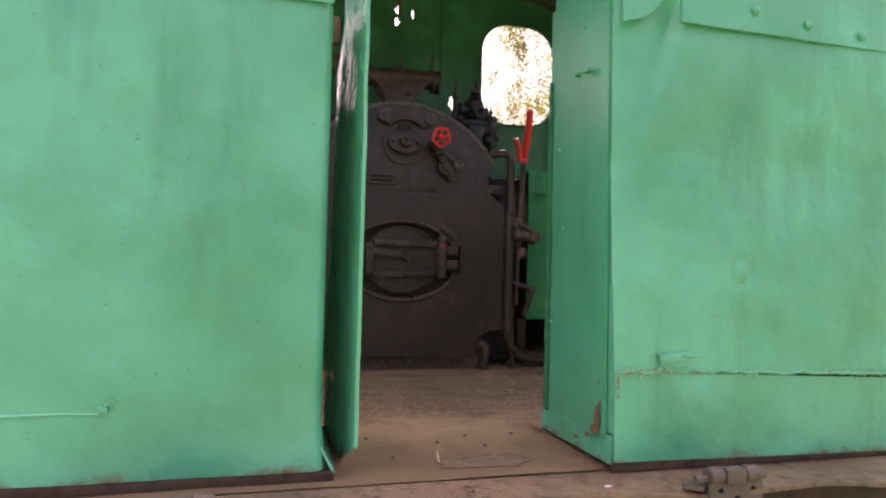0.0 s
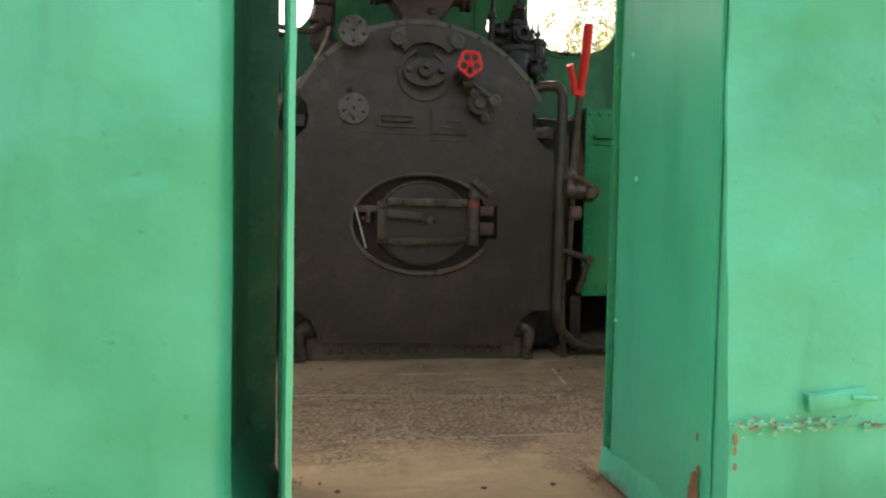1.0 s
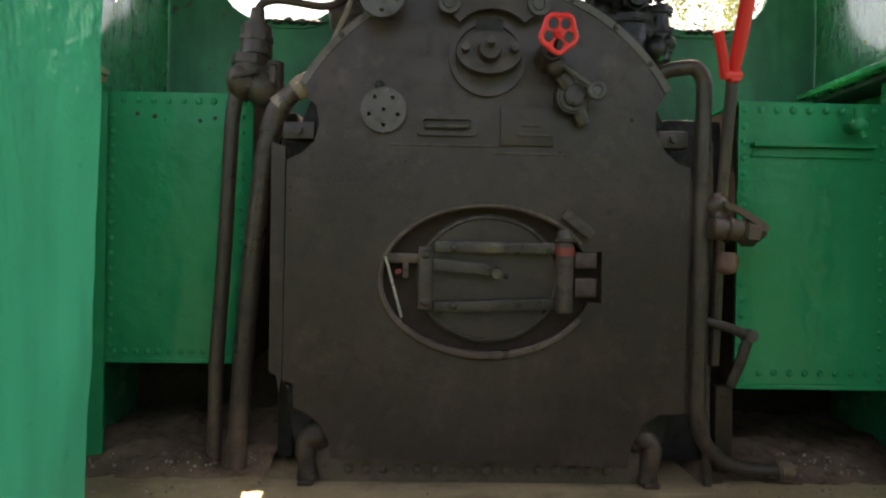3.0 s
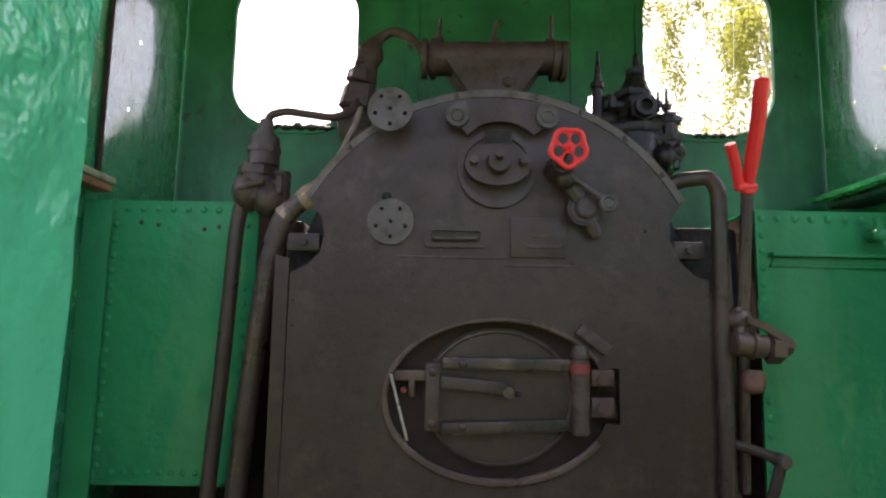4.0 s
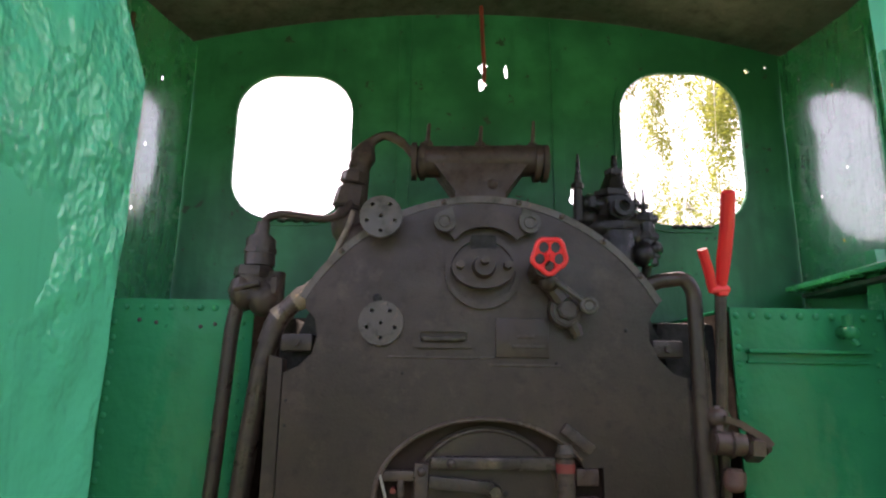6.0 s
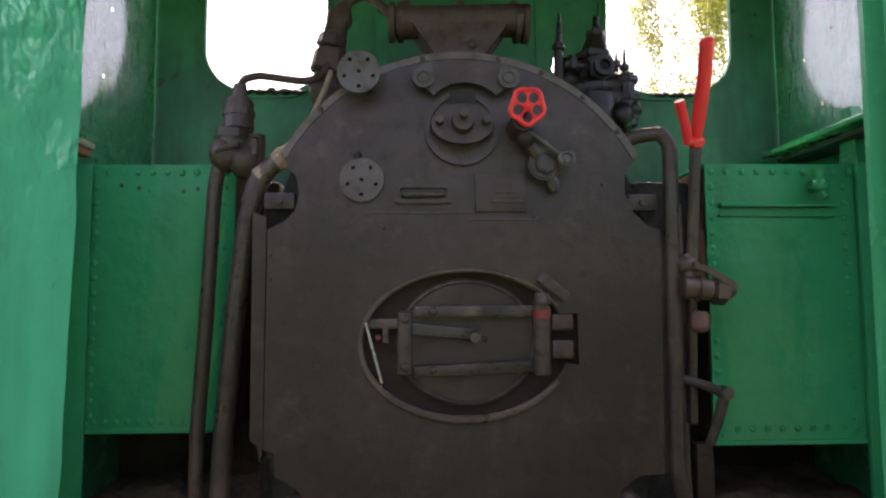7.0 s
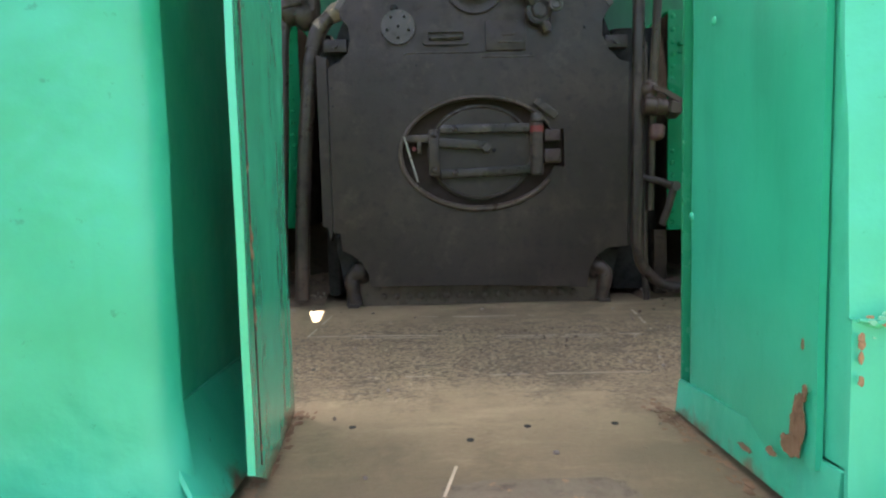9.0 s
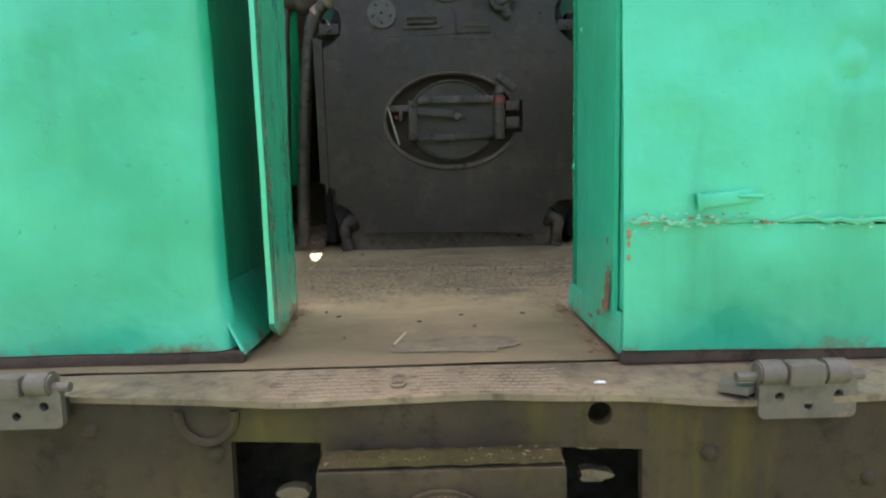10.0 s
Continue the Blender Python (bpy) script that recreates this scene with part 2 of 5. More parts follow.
def leaf_material():
    m, nt, bsdf = material("birch_leaves")
    g = nt.nodes.new("ShaderNodeNewGeometry")
    col = blend(nt, g.outputs["Random Per Island"], (0.10, 0.13, 0.02), (0.19, 0.20, 0.04))
    nt.links.new(col, bsdf.inputs["Base Color"])
    bsdf.inputs["Roughness"].default_value = 0.55
    bsdf.inputs["Transmission Weight"].default_value = 0.0
    tr = nt.nodes.new("ShaderNodeBsdfTranslucent")
    nt.links.new(col, tr.inputs[0])
    mx = nt.nodes.new("ShaderNodeMixShader")
    mx.inputs[0].default_value = 0.65
    out = nt.nodes["Material Output"]
    nt.links.new(bsdf.outputs[0], mx.inputs[1])
    nt.links.new(tr.outputs[0], mx.inputs[2])
    nt.links.new(mx.outputs[0], out.inputs[0])
    return m


LEAVES = leaf_material()
BARK = sooty("birch_bark", (0.5, 0.48, 0.44), (0.14, 0.12, 0.10), 0.8, 0, (0.5, 0.6))


# ---- mesh helpers ----
def box(bm, x0, x1, y0, y1, z0, z1, bev=0.0):
    b2 = bmesh.new()
    bmesh.ops.create_cube(b2, size=1.0, matrix=Matrix.Translation(((x0 + x1) / 2, (y0 + y1) / 2, (z0 + z1) / 2)) @ Matrix.Diagonal((abs(x1 - x0), abs(y1 - y0), abs(z1 - z0), 1)))
    if bev:
        bmesh.ops.bevel(b2, geom=b2.edges[:], offset=bev, segments=2, affect="EDGES", profile=0.6)
    merge(bm, b2)


def merge(bm, b2):
    me = bpy.data.meshes.new("tmp")
    b2.to_mesh(me)
    b2.free()
    bm.from_mesh(me)
    bpy.data.meshes.remove(me)


def move(b2, m):
    bmesh.ops.transform(b2, matrix=m, verts=b2.verts)
    return b2


def cyl(bm, p0, p1, r, r2=None, seg=20, bev=0.0):
    p0, p1 = Vector(p0), Vector(p1)
    d = p1 - p0
    b2 = bmesh.new()
    bmesh.ops.create_cone(b2, cap_ends=True, segments=seg, radius1=r, radius2=r if r2 is None else r2, depth=d.length)
    if bev:
        es = [e for e in b2.edges if len(e.link_faces) == 2 and any(len(f.verts) > 4 for f in e.link_faces)]
        bmesh.ops.bevel(b2, geom=es, offset=bev, segments=2, affect="EDGES")
    move(b2, Matrix.Translation((p0 + p1) / 2) @ d.to_track_quat("Z", "Y").to_matrix().to_4x4())
    merge(bm, b2)


def ball(bm, c, r, sc=(1, 1, 1), sub=2):
    b2 = bmesh.new()
    bmesh.ops.create_icosphere(b2, subdivisions=sub, radius=r)
    move(b2, Matrix.Translation(c) @ Matrix.Diagonal((*sc, 1)))
    merge(bm, b2)


def round_path(pts, radius=0.04, n=5):
    """Points of a pipe's line, with its bends rounded."""
    pts = [Vector(p) for p in pts]
    out = [pts[0]]
    for a, b, c in zip(pts, pts[1:], pts[2:]):
        u, v = a - b, c - b
        k = min(radius, u.length * 0.45, v.length * 0.45)
        s, e = b + u.normalized() * k, b + v.normalized() * k
        for i in range(n + 1):
            t = i / n
            out.append((1 - t) ** 2 * s + 2 * t * (1 - t) * b + t * t * e)
    out.append(pts[-1])
    return out


def tube(bm, pts, r, seg=12, bend=0.04, wobble=0.0):
    line = round_path(pts, bend) if bend else [Vector(p) for p in pts]
    rings = []
    ref = Vector((0.31, 0.9, 0.2))
    for i, p in enumerate(line):
        d = (line[min(i + 1, len(line) - 1)] - line[max(i - 1, 0)]).normalized()
        side = d.cross(ref)
        side = side.normalized() if side.length > 1e-4 else d.orthogonal().normalized()
        ref = side.cross(d).normalized()
        rr = r(i / (len(line) - 1)) if callable(r) else r
        rr *= 1 + wobble * noise.noise(p * 25)
        rings.append([bm.verts.new(p + rr * (math.cos(a) * side + math.sin(a) * ref)) for a in (2 * math.pi * k / seg for k in range(seg))])
    for a, b in zip(rings, rings[1:]):
        for k in range(seg):
            bm.faces.new((a[k], a[(k + 1) % seg], b[(k + 1) % seg], b[k]))
    bm.faces.new(rings[0][::-1])
    bm.faces.new(rings[-1])


def ellipse(cx, cz, rx, rz, n=48, a0=0.0, a1=2 * math.pi, closed=True):
    m = n if closed else n + 1
    return [(cx + rx * math.cos(a0 + (a1 - a0) * i / n), cz + rz * math.sin(a0 + (a1 - a0) * i / n)) for i in range(m)]


def rounded(cx, cz, hx, hz, r, n=7):
    out = []
    for sx, sz, a in ((1, 1, 0), (-1, 1, 90), (-1, -1, 180), (1, -1, 270)):
        for i in range(n + 1):
            t = radians(a + 90 * i / n)
            out.append((cx + sx * (hx - r) + r * math.cos(t), cz + sz * (hz - r) + r * math.sin(t)))
    return out


def jagged(cx, cz, rx, rz, seed, n=11):
    rnd = random.Random(seed)
    return [(cx + rx * math.cos(2 * math.pi * i / n) * rnd.uniform(0.5, 1.2), cz + rz * math.sin(2 * math.pi * i / n) * rnd.uniform(0.5, 1.2)) for i in range(n)]


def blotch(cx, cz, rx, rz, seed, n=30):
    """The outline of an irregular patch."""
    out = []
    for i in range(n):
        a = 2 * math.pi * i / n
        k = 1 + 0.45 * noise.noise(Vector((1.3 * math.cos(a), 1.3 * math.sin(a), seed * 7.3))) + 0.25 * noise.noise(Vector((4 * math.cos(a), 4 * math.sin(a), seed * 3.1)))
        out.append((cx + rx * k * math.cos(a), cz + rz * k * math.sin(a)))
    return out


def sheet(bm, outline, holes=(), depth=0.01, to=None):
    """A plate cut to an outline with holes, drawn in (a, b) and placed by to(a, b, d), d from 0 to depth."""
    to = to or (lambda a, b, d: (a, d, b))
    b2 = bmesh.new()
    edges = []
    for loop in (outline, *holes):
        vs = [b2.verts.new((a, b, 0)) for a, b in loop]
        edges += [b2.edges.new((vs[i], vs[(i + 1) % len(vs)])) for i in range(len(vs))]
    bmesh.ops.triangle_fill(b2, use_beauty=True, use_dissolve=False, edges=edges, normal=(0, 0, 1))
    ret = bmesh.ops.extrude_face_region(b2, geom=b2.faces[:])
    for v in ret["geom"]:
        if isinstance(v, bmesh.types.BMVert):
            v.co.z = depth
    for v in b2.verts:
        v.co = to(v.co.x, v.co.y, v.co.z)
    bmesh.ops.recalc_face_normals(b2, faces=b2.faces)
    merge(bm, b2)


def grid_sheet(bm, nu, nv, at):
    """A skin of nu x nv quads at at(u, v)."""
    vs = [[bm.verts.new(at(i / nu, j / nv)) for j in range(nv + 1)] for i in range(nu + 1)]
    for i in range(nu):
        for j in range(nv):
            bm.faces.new((vs[i][j], vs[i + 1][j], vs[i + 1][j + 1], vs[i][j + 1]))


def mesh_ob(name, bm, mat, smooth=30):
    me = bpy.data.meshes.new(name)
    bmesh.ops.recalc_face_normals(bm, faces=bm.faces)
    bm.to_mesh(me)
    bm.free()
    me.materials.append(mat)
    if smooth:
        me.shade_smooth()
        me.set_sharp_from_angle(angle=radians(smooth))
    return new(name, me)


def thing(name, at, label, category, group="", kind=""):
    ob = new(name)
    ob.empty_display_size = 0.05
    ob.location = at
    return tagged(ob, label, category, group, kind)


def under(ob, parent):
    base = parent.matrix_basis if parent.parent is None else parent.parent.matrix_basis @ parent.matrix_parent_inverse @ parent.matrix_basis
    ob.parent = parent
    ob.matrix_parent_inverse = base.inverted()
    return ob


def part(name, bm, mat, parent, label="", smooth=30):
    ob = mesh_ob(name, bm, mat, smooth)
    under(ob, parent)
    if label:
        ob["label"] = label
    return ob


def structure(name, bm, mat, label, category, smooth=30):
    return tagged(mesh_ob(name, bm, mat, smooth), label, category, kind="structure")


def bm_of(fn, *args, **kw):
    bm = bmesh.new()
    fn(bm, *args, **kw)
    return bm


RIVET = {}


def rivet(parent, at, facing, r, mat, name="rivet", flat=0.6):
    """A round-headed rivet, sharing one mesh with its like."""
    key = (round(r, 4), mat.name, name, flat)
    if key not in RIVET:
        bm = bmesh.new()
        bmesh.ops.create_uvsphere(bm, u_segments=10, v_segments=6, radius=r)
        bmesh.ops.delete(bm, geom=[v for v in bm.verts if v.co.z < -1e-5], context="VERTS")
        move(bm, Matrix.Diagonal((1, 1, flat, 1)))
        me = bpy.data.meshes.new(name)
        bm.to_mesh(me)
        bm.free()
        me.materials.append(mat)
        me.shade_smooth()
        RIVET[key] = me
    ob = new(name, RIVET[key])
    ob.matrix_basis = Matrix.Translation(at) @ Vector(facing).to_track_quat("Z", "Y").to_matrix().to_4x4()
    under(ob, parent)
    return ob


def dented(bm, amount, scale, axis=1, seed=0.0):
    for v in bm.verts:
        v.co[axis] += amount * noise.noise(v.co * scale + Vector((seed, seed, seed)))
    return bm


def pane(bm, x0, x1, z0, z1, y, th, nx=24, nz=24, wave=0.006, scale=2.5, edge=None):
    """A beaten sheet standing at y, th thick, with a gently uneven face; edge(x, z) adds to its y."""
    def face(off):
        return lambda u, v: (x0 + (x1 - x0) * u, y + off + wave * (noise.noise(Vector(((x0 + (x1 - x0) * u) * scale, 7.1, (z0 + (z1 - z0) * v) * scale))) + 0.3 * noise.noise(Vector(((x0 + (x1 - x0) * u) * scale * 3.4, 2.1, (z0 + (z1 - z0) * v) * scale * 3.4)))) + (edge(x0 + (x1 - x0) * u, z0 + (z1 - z0) * v) if edge else 0), z0 + (z1 - z0) * v)
    grid_sheet(bm, nx, nz, face(0))
    grid_sheet(bm, nx, nz, face(th))
    bm.verts.ensure_lookup_table()
    n = (nx + 1) * (nz + 1)
    def idx(i, j, k):
        return bm.verts[k * n + i * (nz + 1) + j]
    for i in range(nx):
        for j in (0, nz):
            bm.faces.new((idx(i, j, 0), idx(i + 1, j, 0), idx(i + 1, j, 1), idx(i, j, 1)))
    for j in range(nz):
        for i in (0, nx):
            bm.faces.new((idx(i, j, 0), idx(i, j + 1, 0), idx(i, j + 1, 1), idx(i, j, 1)))


# ---- ground and distance ----
bm = bmesh.new()
grid_sheet(bm, 40, 40, lambda u, v: ((u - 0.5) * 600, (v - 0.5) * 600, -1.15))
structure("ground", bm, GROUND, "gravel and grass ground round the standing locomotive", "ground")


def birch(at, height, seed, leaves=2600, spread=1.0):
    rnd = random.Random(seed)
    x, y = at
    t = thing("birch_tree", (x, y, -1.15), "birch tree with pale bark and drooping yellow-green leaves", "tree", "birches round the locomotive")
    bm = bmesh.new()
    line = [Vector((x + 0.1 * math.sin(k * 0.9 + seed), y + 0.1 * math.cos(k * 0.7), -1.15 + height * k / 8)) for k in range(9)]
    tube(bm, line, lambda u: 0.14 * (1 - 0.9 * u) * height / 9, 10, 0)
    twigs = []
    for k in range(34):
        h = rnd.uniform(0.22, 0.97)
        a = rnd.uniform(0, 2 * math.pi)
        reach = spread * (1.0 - 0.75 * h) * rnd.uniform(0.6, 1.3) * height * 0.3 + 0.3
        b = line[0].lerp(line[-1], h)
        d = Vector((math.cos(a), math.sin(a), 0))
        p = [b, b + d * reach * 0.5 + Vector((0, 0, 0.35 * reach)), b + d * reach + Vector((0, 0, 0.1 * reach)), b + d * reach * 1.12 - Vector((0, 0, 0.5 * reach + 0.4))]
        tube(bm, p, lambda u: 0.022 * (1 - 0.85 * u), 5, 0.1)
        twigs.append(p)
    part("trunk", bm, BARK, t)
    verts, faces = [], []
    strands = []
    for k in range(leaves // 55):
        p = rnd.choice(twigs)
        w = rnd.uniform(0.25, 1.0) * 3
        i = min(int(w), 2)
        c = p[i].lerp(p[i + 1], w - i) + Vector((rnd.gauss(0, 0.12), rnd.gauss(0, 0.12), rnd.gauss(0.05, 0.15)))
        strands.append((c, Vector((rnd.gauss(0, 0.12), rnd.gauss(0, 0.12), -rnd.uniform(0.35, 1.0)))))
    for c0, d in strands:
        for k in range(55):
            h = rnd.random()
            c = c0 + d * h + Vector((rnd.gauss(0, 0.05), rnd.gauss(0, 0.05), rnd.gauss(0, 0.03)))
            r = Euler((rnd.uniform(-1.2, 1.2), rnd.uniform(-1.2, 1.2), rnd.uniform(0, 6.3))).to_matrix()
            w, l = rnd.uniform(0.012, 0.020), rnd.uniform(0.018, 0.032)
            n0 = len(verts)
            verts += [c + r @ Vector(v) for v in ((0, -l, 0), (w, -0.2 * l, 0.004), (0, l, 0), (-w, -0.2 * l, 0.004))]
            faces.append((n0, n0 + 1, n0 + 2, n0 + 3))
    me = bpy.data.meshes.new("crown")
    me.from_pydata(verts, [], faces)
    me.materials.append(LEAVES)
    crown = new("crown", me)
    under(crown, t)
    crown["kind"] = "stuff"
    return t


birch((5.3, 8.0), 9.5, 3, 85000, 1.45)
birch((7.0, 11.5), 10.0, 5, 40000, 1.4)
birch((1.9, 12.5), 7.0, 8, 14000)
birch((-8.5, 13.0), 7.0, 13, 9000)
# the next three stand out of view, added to shade the sky light
birch((8.5, 4.0), 8.0, 21, 8000)
birch((-8.5, -3.0), 8.5, 34, 8000)
birch((7.5, -7.5), 9.0, 55, 8000)

# ---- cab shell ----
WALL_L, WALL_R, FRONT, REAR, REAR_L, INNER = -1.11, 1.25, 0.55, -1.53, -1.46, -1.06


def roof_z(x):
    return 2.20 - 0.115 * (x - 0.05) ** 2


# floor: one plate with its rear lip
def floor_z(x, y):
    return 0.0025 * noise.noise(Vector((x * 3, y * 3, 0.3))) + 0.001 * noise.noise(Vector((x * 11, y * 11, 2.3)))


bm = bmesh.new()
grid_sheet(bm, 70, 60, lambda u, v: (-1.12 + 2.38 * u, -1.50 + 2.06 * v, floor_z(-1.12 + 2.38 * u, -1.50 + 2.06 * v)))
box(bm, -1.12, 1.26, -1.49, 0.56, -0.030, -0.006)
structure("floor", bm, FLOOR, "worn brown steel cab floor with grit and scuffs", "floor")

# front wall with its windows and rust holes
top = [(WALL_R - (WALL_R - WALL_L) * i / 20, roof_z(WALL_R - (WALL_R - WALL_L) * i / 20) + 0.01) for i in range(21)]
outline = [(WALL_L, -0.02), (WALL_R, -0.02)] + top
holes = [rounded(-0.650, 1.655, 0.212, 0.277, 0.150, 10), rounded(0.793, 1.675, 0.226, 0.299, 0.165, 10),
         jagged(0.052, 1.985, 0.020, 0.026, 1), jagged(0.048, 1.915, 0.016, 0.030, 2), jagged(0.138, 1.972, 0.007, 0.030, 3),
         jagged(1.062, 1.992, 0.013, 0.011, 4), jagged(1.135, 2.010, 0.006, 0.006, 5), jagged(-0.885, 1.62, 0.004, 0.018, 6), jagged(1.045, 1.64, 0.004, 0.018, 7),
         jagged(0.380, 1.475, 0.018, 0.05, 9)]
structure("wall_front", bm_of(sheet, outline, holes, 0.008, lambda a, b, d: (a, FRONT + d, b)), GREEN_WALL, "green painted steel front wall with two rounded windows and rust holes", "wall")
for i, (cx, cz, hx, hz, r) in enumerate(((-0.650, 1.655, 0.212, 0.277, 0.150), (0.793, 1.675, 0.226, 0.299, 0.165))):
    w = thing("window_%d" % (i + 1), (cx, FRONT, cz - hz), "empty rounded window opening with a narrow green steel rim", "window", kind="structure")
    bm = bm_of(sheet, rounded(cx, cz, hx + 0.028, hz + 0.028, r + 0.028, 10), [rounded(cx, cz, hx + 0.002, hz + 0.002, r, 10)], 0.006, lambda a, b, d: (a, FRONT - 0.007 + d, b))
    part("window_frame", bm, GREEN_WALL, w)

# seams: cover strips on the front wall
for i, x in enumerate((-0.245, 0.33)):
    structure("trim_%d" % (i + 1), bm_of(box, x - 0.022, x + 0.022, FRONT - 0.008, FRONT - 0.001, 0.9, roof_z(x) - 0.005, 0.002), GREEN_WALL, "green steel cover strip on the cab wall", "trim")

# dark brown sheet added behind the boiler so gaps below the tanks read dark
structure("wall_dark_sheet", bm_of(box, WALL_L + 0.002, WALL_R - 0.002, FRONT - 0.020, FRONT - 0.009, -0.01, 1.02), BULK, "dark brown sheet added behind the boiler and tanks", "wall")

# side walls with big cab openings
for side, x, th, lab in ((-1, WALL_L, -0.008, "wall_left"), (1, WALL_R, 0.008, "wall_right")):
    y1, head = (0.19, 1.72) if side < 0 else (0.15, 1.90)
    edge = y1 - (0.10 if side < 0 else 0.012)
    opening = [(-0.96, 0.03), (-0.42, 0.03), (-0.42, 1.15), (edge, 1.15), (edge, head), (-0.96, head)]
    specks = [[(y1 + 0.03, 1.10), (0.53, 1.10), (0.53, 1.96), (y1 + 0.03, 1.96)]]
    yr = REAR_L + 0.02 if side < 0 else REAR + 0.01
    bm = bm_of(sheet, [(yr, -0.02), (FRONT + 0.008, -0.02), (FRONT + 0.008, roof_z(x) + 0.01), (-1.10, roof_z(x) + 0.01), (-1.10, 1.10), (yr, 1.10)], [opening, *specks], 0.008, lambda a, b, d: (x + side * d, a, b))
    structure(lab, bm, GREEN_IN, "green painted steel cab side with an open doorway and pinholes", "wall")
    # rusted frame of the side opening
    bm = bmesh.new()
    box(bm, x - side * 0.014, x - side * 0.001, y1 + 0.004, y1 + 0.016, 1.10, 1.96, 0.002)
    structure("trim_side_%s" % ("left" if side < 0 else "right"), bm, BULK if side < 0 else GREEN_IN, "dark edge bar on the cab side", "trim")

    # sheet set across the front corner, with pinholes rusted through
    bm = bmesh.new()
    x0, x1 = (-1.122, -1.035) if side < 0 else (1.262, 1.185)
    def bent(u, v):
        y = (y1 + 0.022) + (FRONT - 0.004 - y1 - 0.022) * u
        z = 1.03 + (roof_z(x) - 1.02) * v
        return (x0 + (x1 - x0) * (0.93 * u + 0.07 * u ** 3) + 0.0025 * noise.noise(Vector((u * 3, v * 5, side))), y, z)
    grid_sheet(bm, 60, 90, bent)
    bm.faces.ensure_lookup_table()
    gone = [bm.faces[int(i * 90 + j)] for i, j in (((24, 47), (44, 29), (19, 27), (32, 70)) if side < 0 else ((30, 22), (22, 43), (40, 37), (25, 70)))]
    bmesh.ops.delete(bm, geom=gone, context="FACES_ONLY")
    structure("trim_corner_%s" % ("left" if side < 0 else "right"), bm, GREEN_GLOSS, "glossy green sheet across the cab's front corner with pinholes", "trim")

# rounded cab roof
bm = bmesh.new()
for off in (0.0, 0.012):
    grid_sheet(bm, 24, 10, lambda u, v: (WALL_L - 0.08 + (WALL_R - WALL_L + 0.16) * u, -1.16 + 1.76 * v, roof_z(WALL_L - 0.08 + (WALL_R - WALL_L + 0.16) * u) + 0.012 + off))
structure("ceiling", bm, CEILING, "smoke-darkened arched steel cab roof", "ceiling")
for i, y in enumerate((-0.55, 0.05)):
    bm = bmesh.new()
    grid = [Vector((WALL_L + (WALL_R - WALL_L) * k / 16, y, roof_z(WALL_L + (WALL_R - WALL_L) * k / 16) - 0.012)) for k in range(17)]
    tube(bm, grid, 0.016, 6, 0)
    structure("trim_roof_%d" % (i + 1), bm, CEILING, "dark steel roof rib", "trim")

# unseen header added over the open rear to cut incoming light
bm = bmesh.new()
sheet(bm, [(WALL_L, 1.98), (WALL_R, 1.98)] + top, [], 0.008, lambda a, b, d: (a, -1.085 + d, b))
structure("wall_rear", bm, GREEN_IN, "unseen green steel header added over the open rear to cut light", "wall")

# sill ledges along the side openings
s = thing("window_sill", (1.16, 0.0, 1.08), "green steel armrest ledge under the side window", "sill")
part("ledge", bm_of(box, 1.09, 1.245, -0.34, 0.50, 1.128, 1.146, 0.004), GREEN_IN, s)
# near-black bar stands for the dark gap under the ledge
part("rail", bm_of(box, 1.11, 1.24, -0.34, 0.44, 1.100, 1.114, 0.003), SOOT_GAPS, s)
bm = bmesh.new()
sheet(bm, [(0.10, 0.98), (0.19, 0.98), (0.165, 1.20), (0.125, 1.20)], [], 0.03, lambda a, b, d: (1.145 + d, a, b))
part("bracket", bm, GREEN_IN, s)
s = thing("window_sill", (-1.07, 0.1, 1.05), "chipped pale sill block with a rusty edge", "sill")
part("ledge", bm_of(box, -1.105, -1.045, 0.02, 0.20, 1.078, 1.098, 0.007), sooty("chipped_sill", (0.22, 0.26, 0.19), (0.12, 0.09, 0.06), 0.6, 0, (0.45, 0.55)), s)
part("edge_bar", bm_of(box, -1.10, -1.050, 0.03, 0.185, 1.055, 1.076, 0.004), RUSTY, s)

